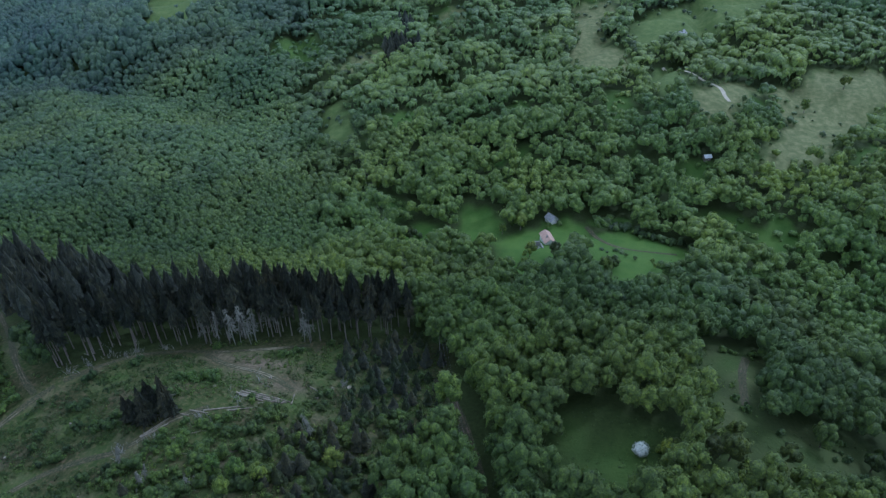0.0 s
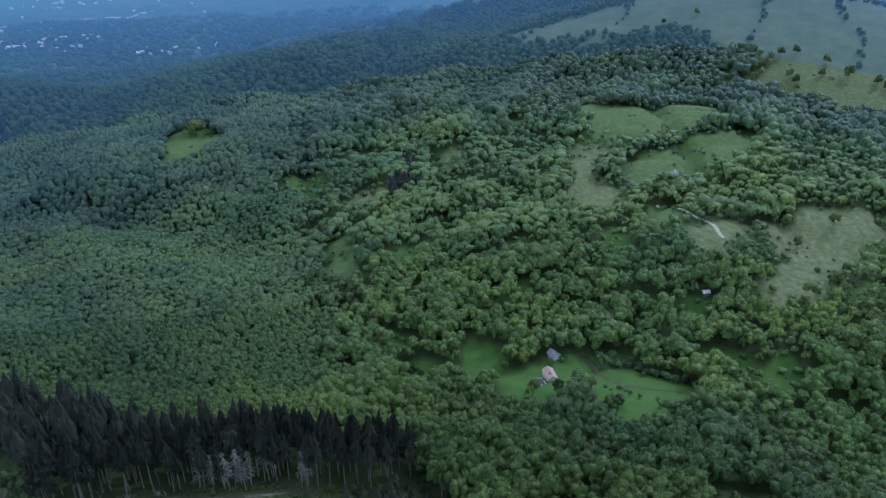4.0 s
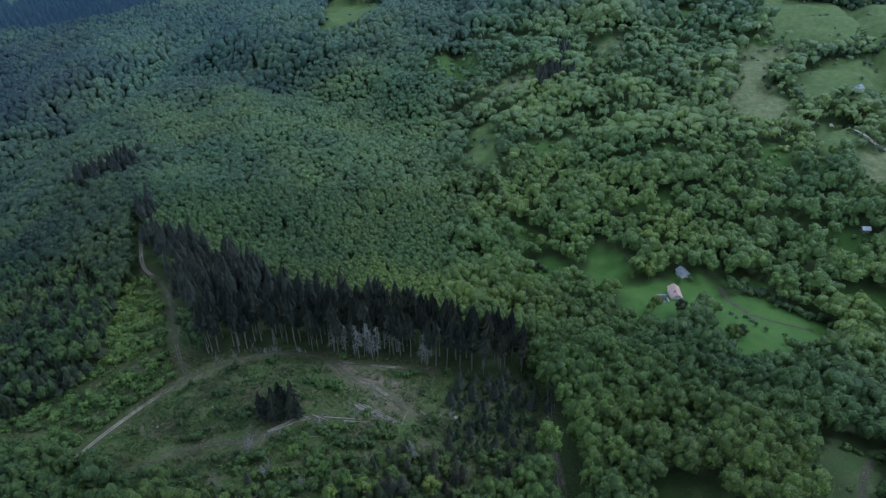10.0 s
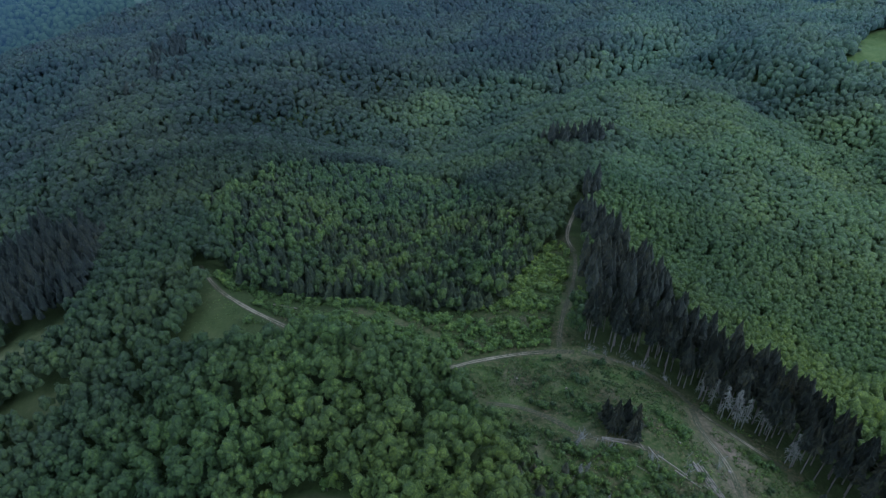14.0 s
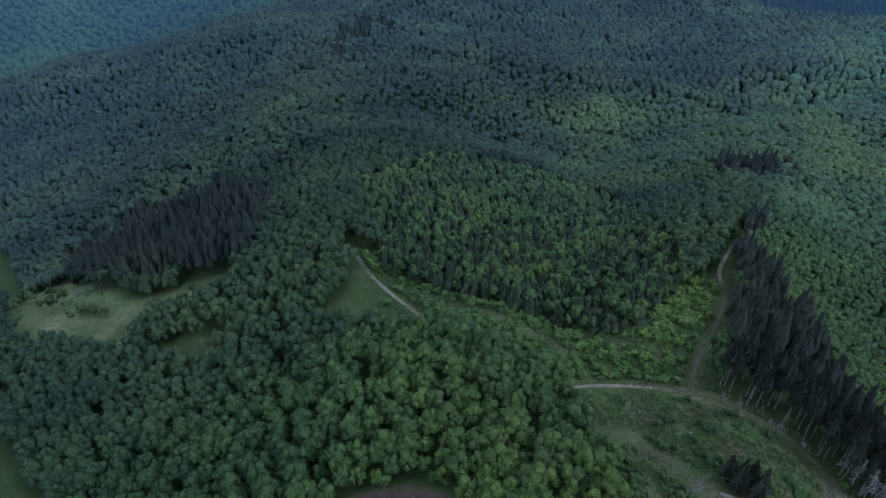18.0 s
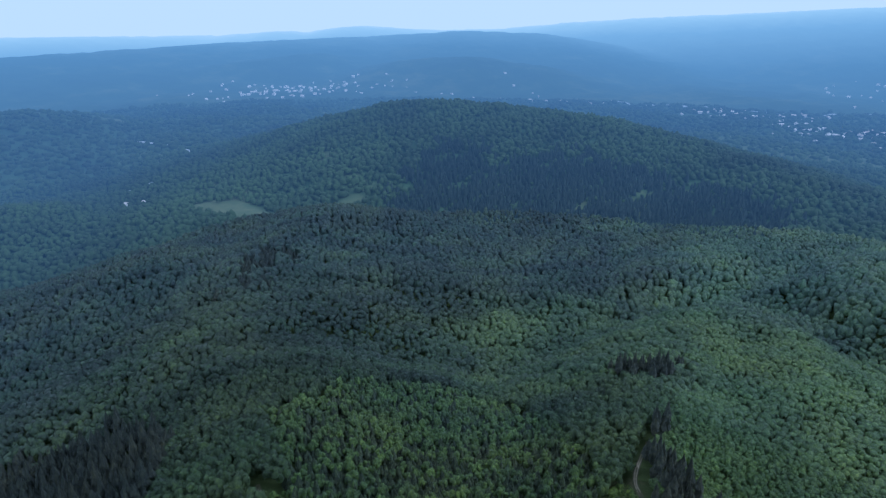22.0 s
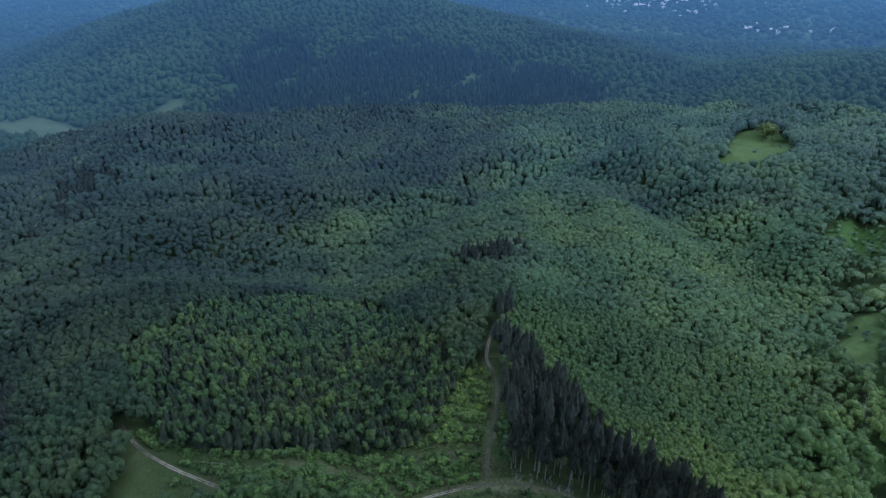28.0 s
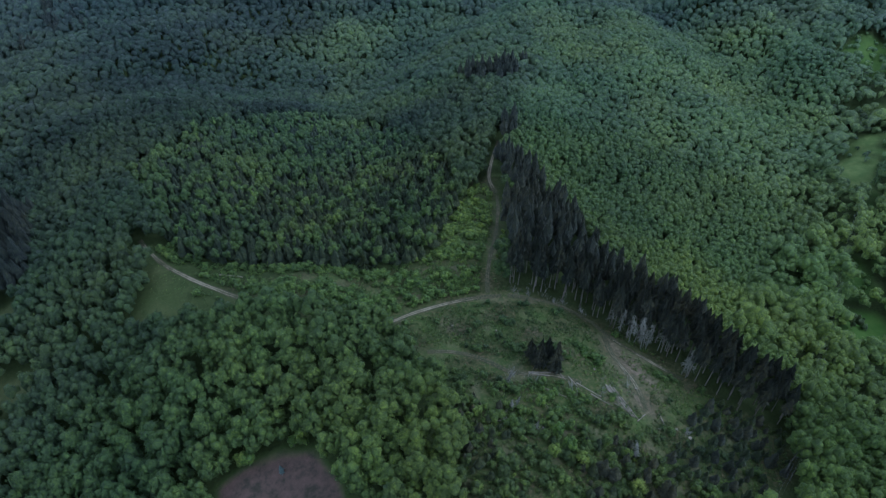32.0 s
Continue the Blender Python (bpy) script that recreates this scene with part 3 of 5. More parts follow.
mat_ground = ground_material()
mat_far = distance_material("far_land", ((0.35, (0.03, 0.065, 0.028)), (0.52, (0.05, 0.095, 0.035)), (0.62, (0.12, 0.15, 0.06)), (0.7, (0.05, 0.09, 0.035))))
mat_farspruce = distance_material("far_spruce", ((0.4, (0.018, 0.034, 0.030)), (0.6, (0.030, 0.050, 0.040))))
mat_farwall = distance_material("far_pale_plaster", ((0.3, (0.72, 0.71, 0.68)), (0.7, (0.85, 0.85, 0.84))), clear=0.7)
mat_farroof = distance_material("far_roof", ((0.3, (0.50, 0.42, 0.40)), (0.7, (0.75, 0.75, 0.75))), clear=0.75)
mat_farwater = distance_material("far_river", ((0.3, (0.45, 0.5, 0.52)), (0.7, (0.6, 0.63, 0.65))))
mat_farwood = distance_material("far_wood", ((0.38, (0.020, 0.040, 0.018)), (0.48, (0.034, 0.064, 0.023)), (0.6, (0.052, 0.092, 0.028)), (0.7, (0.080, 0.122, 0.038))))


# ---- ground and distance ----
def sheet(name, radii, angles, mat, cover=None, closed=False, smooth=True):
    """A sheet of land on rings round the camera's hill."""
    r, a = np.meshgrid(radii, np.radians(angles), indexing="ij")
    x, y = r * np.sin(a), r * np.cos(a)
    z = land(x, y)
    nr, na = r.shape
    verts = np.stack([x, y, z], -1).reshape(-1, 3)
    i, j = np.meshgrid(np.arange(nr - 1), np.arange(na - (0 if closed else 1)), indexing="ij")
    j2 = (j + 1) % na
    faces = np.stack([i * na + j, i * na + j2, (i + 1) * na + j2, (i + 1) * na + j], -1).reshape(-1, 4)[:, ::-1]
    me = bpy.data.meshes.new(name)
    fill_mesh(me, verts, faces)
    if smooth:
        me.polygons.foreach_set("use_smooth", np.ones(len(faces), bool))
    if cover is not None:
        c = np.ones((len(verts), 4), np.float32)
        c[:, :3] = cover(verts[:, 0], verts[:, 1])
        me.attributes.new("cover", "FLOAT_COLOR", "POINT").data.foreach_set("color", c.ravel())
        red = np.clip((1.5 - zone(verts[:, 0], verts[:, 1], RED_EARTH) - ragged(verts[:, 0], verts[:, 1])) / 3, 0, 1)
        felled = np.clip((4 - zone(verts[:, 0], verts[:, 1], CLEARING + BRUSH + THICKET)) / 6, 0, 1)
        me.attributes.new("felled", "FLOAT", "POINT").data.foreach_set("value", felled.astype(np.float32))
        me.attributes.new("red_earth", "FLOAT", "POINT").data.foreach_set("value", red.astype(np.float32))
    me.materials.append(mat)
    return new(name, me)


def fill_mesh(me, verts, faces):
    """verts (n, 3) and faces (m, k) into a mesh."""
    m, k = faces.shape
    me.vertices.add(len(verts))
    me.vertices.foreach_set("co", np.ascontiguousarray(verts, np.float32).ravel())
    me.loops.add(m * k)
    me.loops.foreach_set("vertex_index", np.ascontiguousarray(faces, np.int32).ravel())
    me.polygons.add(m)
    me.polygons.foreach_set("loop_start", np.arange(0, m * k, k, dtype=np.int32))
    me.update(calc_edges=True)


def ground_cover(x, y):
    """Grass, dry grass and bare earth, each between 0 and 1."""
    jig = ragged(x, y)
    soft = lambda v, w=2.5: np.clip((w - v - jig) / (2 * w), 0, 1)
    grass = np.maximum(soft(zone(x, y, MEADOW_FARM + MEADOW_HIGH + MEADOW_ISLE + DRY + RED_EARTH)), np.maximum(soft(zone(x, y, MEADOW_NEAR[:1]), 5) * (0.34 + 0.16 * wave(x, y, 26, 35)), soft(zone(x, y, MEADOW_NEAR[1:3]), 5) * (0.12 + 0.14 * wave(x, y, 26, 35))))
    grass = np.maximum(grass, soft(zone(x, y, MEADOW_NEAR[3:]), 5) * (0.06 + 0.14 * wave(x, y, 30, 36)))
    dry = 0.85 * soft(zone(x, y, DRY)) + 0.55 * soft(zone(x, y, BARE_HILL), 12) + 0.35 * soft(zone(x, y, MEADOW_HIGH)) + (0.16 + 0.14 * wave(x, y, 22, 37)) * soft(zone(x, y, MEADOW_NEAR[3:4]), 5) + (0.5 + 0.22 * wave(x, y, 22, 37)) * soft(zone(x, y, MEADOW_NEAR[4:]), 5) + (0.10 + 0.14 * wave(x, y, 18, 38)) * soft(zone(x, y, MEADOW_NEAR[1:3]), 5) + 0.3 * soft(zone(x, y, MEADOW_ISLE), 6)
    grass = np.maximum(grass, 0.55 * soft(zone(x, y, BARE_HILL), 12))
    open_wood = np.clip(glades(x, y) * 2.5 + 0.4, 0, 1)
    grass = np.maximum(grass, 0.8 * np.maximum(open_wood, soft(zone(x, y, SCRUB), 4)))
    clear = soft(zone(x, y, CLEARING + BRUSH), 4)
    grass = np.maximum(grass, clear * (0.22 + 0.2 * wave(x, y, 17, 33)))
    patch = np.clip(wave(x, y, 21, 31) + 0.5 * wave(x, y, 7, 32) - 0.25, 0, 1)
    rill = np.exp(-((wave(x, y, 16, 39) / 0.3) ** 2))
    dirt = soft(zone(x, y, EARTH), 5) * (0.25 + 0.6 * rill) + clear * patch * 0.4
    return np.stack([grass, np.clip(dry, 0, 1), np.clip(dirt, 0, 1)], -1).clip(0, 1)


ring_angles = np.concatenate([np.arange(-64, 130.01, 0.45), np.arange(132, 295, 2.0)])
rings = np.concatenate([[0.02], np.geomspace(1.5, 78, 21), np.arange(80, 320, 1.3), np.geomspace(322, 900, 110)])
ground = sheet("ground", rings, ring_angles, mat_ground, ground_cover, closed=True)
tagged(ground, "steep green hillside with forest floor, meadows and bare earth", "ground", kind="structure")
far_angles = np.concatenate([np.arange(-70, 140.01, 0.5), np.arange(144, 290, 4.0)])
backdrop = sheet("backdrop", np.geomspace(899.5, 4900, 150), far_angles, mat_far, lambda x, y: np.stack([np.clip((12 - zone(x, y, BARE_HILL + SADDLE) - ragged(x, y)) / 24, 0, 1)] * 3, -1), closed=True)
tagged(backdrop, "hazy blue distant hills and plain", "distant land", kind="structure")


# ---- tree shapes, as plain arrays of verts and triangles ----
def ico(level):
    bm = bmesh.new()
    bmesh.ops.create_icosphere(bm, subdivisions=level, radius=1.0)
    bm.verts.ensure_lookup_table()
    v = np.array([p.co[:] for p in bm.verts])
    f = np.array([[p.index for p in g.verts] for g in bm.faces])
    bm.free()
    return v, f


ICO = {n: ico(n) for n in (1, 2, 3)}


def lumpy(level, rng, amount, cut=-0.55):
    """A dented ball of foliage, open underneath."""
    v, f = ICO[level]
    v = v.copy()
    shape = np.zeros(len(v))
    for size, part_ in ((2.2, 0.5), (4.6, 0.5)):
        for _ in range(4):
            w, ph = rng.normal(0, size, 3), rng.uniform(0, math.tau)
            shape += part_ * np.sin(v @ w + ph)
    v *= (1 + amount * 0.22 * shape + rng.uniform(-0.5, 0.5, len(v)) * amount * 0.16)[:, None]
    keep = v[f].mean(1)[:, 2] > cut
    return v, f[keep]


def cards(centres, normals, rng, size):
    """Small crooked leaf sprays: two triangles each."""
    n = len(centres)
    t = np.cross(normals, rng.normal(size=(n, 3)))
    t /= np.linalg.norm(t, axis=1, keepdims=True)
    b = np.cross(normals, t)
    tilt = rng.normal(0, 0.45, (n, 1))
    t2 = t + normals * tilt
    s = size * rng.uniform(0.6, 1.3, (n, 1))
    bend = normals * s * rng.uniform(-0.2, 0.5, (n, 1))
    v = np.stack([centres - t2 * s - b * s * 0.5, centres + b * s * 0.7 + bend, centres + t2 * s, centres - b * s * 0.8 + bend * 0.3], 1).reshape(-1, 3)
    k = np.arange(n)[:, None] * 4
    f = np.concatenate([k + [0, 3, 1], k + [1, 3, 2]])
    return v, f


def joined(pieces):
    vs, fs, base = [], [], 0
    for v, f in pieces:
        vs.append(v)
        fs.append(f + base)
        base += len(v)
    return np.concatenate(vs), np.concatenate(fs)


def beech_crown(seed, detail):
    """A broad round crown of unit radius, centre 0: lobes of foliage with sprays standing off them."""
    rng = np.random.RandomState(seed)
    if detail == 0:
        v, f = lumpy(1, rng, 0.9, -0.25)
        v *= [rng.uniform(0.85, 1.2), rng.uniform(0.85, 1.2), 1.05]
        nrm = rng.normal(size=(5, 3))
        nrm[:, 2] = np.abs(nrm[:, 2]) + 0.2
        nrm /= np.linalg.norm(nrm, axis=1, keepdims=True)
        return joined([(v, f), cards(nrm * rng.uniform(0.9, 1.08, (5, 1)), nrm, rng, 0.16)])
    if detail == 1:
        v, f = lumpy(1, rng, 1.15, -0.1)
        v *= [rng.uniform(0.8, 1.2), rng.uniform(0.8, 1.2), rng.uniform(0.85, 1.15)]
        n = 14
        nrm = rng.normal(size=(n, 3))
        nrm[:, 2] = np.abs(nrm[:, 2]) + 0.1
        nrm /= np.linalg.norm(nrm, axis=1, keepdims=True)
        return joined([(v * 0.92, f), cards(nrm * rng.uniform(0.8, 1.08, (n, 1)), nrm, rng, 0.13)])
    count, sprays, leaf = (5, 12, 0.1) if detail == 2 else (9, 22, 0.085)
    pieces = []
    for k in range(count):
        u = (k + 0.5) / count
        z = 0.97 - (1.05 if detail == 2 else 1.35) * u
        a = k * 2.4 + rng.uniform(-0.4, 0.4)
        rr = math.sqrt(max(0.05, 1 - z * z)) * 0.52
        c = np.array([rr * math.cos(a), rr * math.sin(a), z * 0.68])
        size = rng.uniform(0.42, 0.66) if detail == 2 else rng.uniform(0.32, 0.52)
        v, f = lumpy(1, rng, 1.2, -0.3)
        pieces.append((v * size * 0.9 + c, f))
        nrm = rng.normal(size=(sprays, 3))
        nrm[:, 2] = np.abs(nrm[:, 2]) * 0.9 + 0.05
        nrm += c * 1.1
        nrm /= np.linalg.norm(nrm, axis=1, keepdims=True)
        pieces.append(cards(c + nrm * size * rng.uniform(0.8, 1.18, (sprays, 1)), nrm, rng, leaf))
    return joined(pieces)


def tuft_shape(seed, count, size):
    """A low ragged tuft of leaf sprays."""
    rng = np.random.RandomState(seed)
    nrm = rng.normal(size=(count, 3))
    nrm[:, 2] = np.abs(nrm[:, 2]) * 0.8 + 0.1
    nrm /= np.linalg.norm(nrm, axis=1, keepdims=True)
    return cards(nrm * rng.uniform(0.3, 1.05, (count, 1)), nrm, rng, size)


def conifer_crown(seed, detail, slim=0.2, bare=0.28, full=True):
    """A tapering crown of a tree 1 high, bare below, of drooping ragged tiers."""
    rng = np.random.RandomState(seed)
    tiers, sides = ((3, 5), (5, 6), (7, 8), (12, 12))[detail]
    pieces = []
    for k in range(tiers):
        u = k / tiers
        z = bare + (0.97 - bare) * u
        r = slim * ((1 - u) ** 0.7 if full else (0.5 + 0.5 * math.sin(math.pi * min(1, u + 0.15))) * (1 - u) ** 0.3) * rng.uniform(0.75, 1.12) * (0.75 if k == 0 else 1)
        a = np.arange(sides) * math.tau / sides + rng.uniform(0, 6) + rng.normal(0, 0.15, sides)
        rr = r * (rng.uniform(0.75, 1.25, sides) if detail < 3 else np.where(np.arange(sides) % 2, rng.uniform(0.25, 0.6, sides), rng.uniform(0.85, 1.3, sides)))
        rim = np.stack([rr * np.cos(a), rr * np.sin(a), z - 0.02 - rng.uniform(0, 0.06, sides)], -1)
        tip = np.array([[0, 0, min(1.0, z + (0.97 - bare) / tiers * 1.9)]])
        v = np.concatenate([rim, tip])
        i = np.arange(sides)
        pieces.append((v, np.stack([i, (i + 1) % sides, np.full(sides, sides)], -1)))
    return joined(pieces)


def trunk_shape(height, radius, sides=6, top=0.35):
    a = np.arange(sides) * math.tau / sides
    ring = np.stack([np.cos(a), np.sin(a)], -1)
    rows = []
    for z, r in ((-0.6, radius * 1.35), (height * 0.12, radius), (height * 0.6, radius * 0.7), (height, radius * top)):
        rows.append(np.concatenate([ring * r, np.full((sides, 1), z)], 1))
    v = np.concatenate(rows)
    f = []
    for k in range(3):
        for i in range(sides):
            p, q = k * sides + i, k * sides + (i + 1) % sides
            f += [[p, q, q + sides], [p, q + sides, p + sides]]
    return v, np.array(f)


# ---- where each tree stands ----
def grid_points(spacing, near, far, az0, az1, seed):
    rng = np.random.RandomState(seed)
    n = int(far / spacing) + 1
    gx, gy = np.meshgrid(np.arange(-n, n + 1) * spacing, np.arange(-n, n + 1) * spacing)
    x = gx.ravel() + rng.uniform(-0.42, 0.42, gx.size) * spacing
    y = gy.ravel() + rng.uniform(-0.42, 0.42, gx.size) * spacing
    d, az = np.hypot(x, y), np.degrees(np.arctan2(x, y))
    az = np.where(az < -150, az + 360, az)
    keep = (d >= near) & (d < far) & (az > az0) & (az < az1)
    return x[keep], y[keep], d[keep], az[keep]


def massed(name, groups, mat, label, category):
    """One joined mesh of kind stuff: groups of (template, x, y, z, width, height, turn, tone)."""
    vs, fs, tones, base = [], [], [], 0
    for (tv, tf), x, y, z, w, h, turn, tone in groups:
        n = len(x)
        if n == 0:
            continue
        c, s = np.cos(turn)[:, None], np.sin(turn)[:, None]
        vx, vy, vz = tv[:, 0][None], tv[:, 1][None], tv[:, 2][None]
        px = (vx * c - vy * s) * w[:, None] + x[:, None]
        py = (vx * s + vy * c) * w[:, None] + y[:, None]
        pz = vz * h[:, None] + z[:, None]
        vs.append(np.stack([px, py, pz], -1).reshape(-1, 3))
        fs.append((tf[None] + (np.arange(n) * len(tv))[:, None, None]).reshape(-1, 3) + base)
        tones.append(np.repeat(tone, len(tv)))
        base += n * len(tv)
    if not vs:
        return None
    me = bpy.data.meshes.new(name)
    fill_mesh(me, np.concatenate(vs), np.concatenate(fs))
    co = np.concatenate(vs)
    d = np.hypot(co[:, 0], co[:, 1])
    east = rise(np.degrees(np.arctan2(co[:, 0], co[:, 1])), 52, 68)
    # painted air haze: grows with distance from the origin, weaker in the east
    leaf_haze = (0.06 + 0.28 * rise(d, 150, 420) + 0.66 * rise(d, 420, 800)) * (1 - 0.45 * east) + 0.06 * wave(co[:, 0], co[:, 1], 260, 47)
    me.attributes.new("leaf_haze", "FLOAT", "POINT").data.foreach_set("value", np.clip(leaf_haze, 0, 1).astype(np.float32))
    me.attributes.new("tone", "FLOAT", "POINT").data.foreach_set("value", np.concatenate(tones).astype(np.float32))
    me.polygons.foreach_set("use_smooth", np.full(len(me.polygons), mat is mat_beech_j or mat is mat_farwood))
    me.materials.append(mat)
    return tagged(new(name, me), label, category, kind="stuff")


rng = np.random.RandomState(5)
BEECHES = {k: [beech_crown(10 * k + s, k) for s in range(7)] for k in range(4)}
FIRS = {k: [conifer_crown(50 + 10 * k + s, k, 0.14, 0.45, False) for s in range(5)] for k in range(4)}
LARCHES = {k: [conifer_crown(150 + 10 * k + s, k, 0.33, 0.06) for s in range(5)] for k in range(4)}
TUFTS = [tuft_shape(700 + k, 24, 0.2) for k in range(6)]
BOLE = trunk_shape(1.0, 0.009, 5)


def cover_kind(x, y):
    """0 open, 1 broadleaf wood, 2 spruce, 3 young conifers, 4 clearing, 5 brush, 6 thicket, 8 scrub."""
    jig = ragged(x, y)
    kind = np.ones(np.shape(x), int)
    kind[zone(x, y, YOUNG) + jig < 0] = 3
    kind[zone(x, y, BRUSH) + jig < 0] = 5
    kind[zone(x, y, SPRUCE) + jig * np.clip(np.hypot(x, y) / 140, 0.6, 3.2) < 0] = 2
    kind[zone(x, y, CLEARING) + jig * 0.4 < 0] = 4
    kind[zone(x, y, THICKET) + jig < 0] = 6
    kind[zone(x, y, SCRUB) + jig < 0] = 8
    kind[zone(x, y, OPEN + BARE_HILL) + jig < 1.5] = 0
    road_side = (kind == 1) & (zone(x, y, YOUNG) < 26) & (np.hypot(x, y) < 236) & (np.arctan2(x, y) > -0.16)
    kind[road_side] = 5
    for points, half in TRACKS:
        line = np.array([polar(*p) for p in points])
        for (x0, y0), (x1, y1) in zip(line[:-1], line[1:]):
            s = np.clip(((x - x0) * (x1 - x0) + (y - y0) * (y1 - y0)) / ((x1 - x0) ** 2 + (y1 - y0) ** 2), 0, 1)
            kind[np.hypot(x - x0 - s * (x1 - x0), y - y0 - s * (y1 - y0)) < half + 2.2] = 0
    return kind


class Stand:
    """Collects trees of one kind: places, sizes, tones."""

    def __init__(self):
        self.groups = []

    def add(self, x, y, templates, size, centre, tall, tone=(0, 1), wood=False, even=False):
        n = len(x)
        if not n:
            return
        pick, w = rng.randint(0, len(templates), n), rng.uniform(size[0], size[1], n)
        h = w * tall * rng.uniform(0.85, 1.18, n)
        z = land(x, y) + w * centre
        if even:
            # a closed canopy: all crowns reach about the same height
            mid = (size[0] + size[1]) / 2
            z = land(x, y) + mid * (centre + tall) * rng.uniform(0.94, 1.06, n) - h
        # neighbours look alike: the tone drifts over the wood, with little change from tree to tree
        drift = 0.46 + 0.2 * wave(x, y, 80, 81) + 0.1 * wave(x, y, 27, 82) + rng.normal(0, 0.13, n) + (rng.uniform(size=n) < 0.012) * 0.5
        turn, tones = rng.uniform(0, 6.28, n), tone[0] + (tone[1] - tone[0]) * np.clip(drift, 0, 1.15)
        # woods: the slope's brightness goes into the leaf tone
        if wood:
            tones = np.clip(slope_light(x, y) + 0.34 * (drift - 0.46), 0, 1)
        for k, t in enumerate(templates):
            m = pick == k
            self.groups.append((t, x[m], y[m], z[m], w[m], h[m], turn[m], tones[m]))


def slope_light(x, y):
    """Leaf tone, 0 dark to 1 light; sunlit and shaded slopes painted in."""
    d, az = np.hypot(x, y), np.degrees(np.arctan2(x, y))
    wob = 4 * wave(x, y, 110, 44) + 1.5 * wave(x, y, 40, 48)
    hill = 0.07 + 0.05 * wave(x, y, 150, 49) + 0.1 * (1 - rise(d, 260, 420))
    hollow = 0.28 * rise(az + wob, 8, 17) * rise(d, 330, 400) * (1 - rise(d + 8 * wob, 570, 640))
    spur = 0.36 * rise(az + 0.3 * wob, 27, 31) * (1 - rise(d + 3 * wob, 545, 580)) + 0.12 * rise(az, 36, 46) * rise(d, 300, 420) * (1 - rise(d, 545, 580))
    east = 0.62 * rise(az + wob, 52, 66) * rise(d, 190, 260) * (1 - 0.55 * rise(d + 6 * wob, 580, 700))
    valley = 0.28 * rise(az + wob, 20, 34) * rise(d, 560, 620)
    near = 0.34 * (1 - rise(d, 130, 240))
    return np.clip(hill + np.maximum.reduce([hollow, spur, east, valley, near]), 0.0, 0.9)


beech, fir, larch, bole, brush = Stand(), Stand(), Stand(), Stand(), Stand()
single = {"beech": [], "fir": [], "larch": []}


def take(kind, x, y, d, limit):
    """The nearest trees become things of their own; the rest go into the stand."""
    order = np.argsort(d)
    first, rest_ = order[:limit], order[limit:]
    single[kind] += [(float(x[k]), float(y[k])) for k in first]
    return x[rest_], y[rest_]


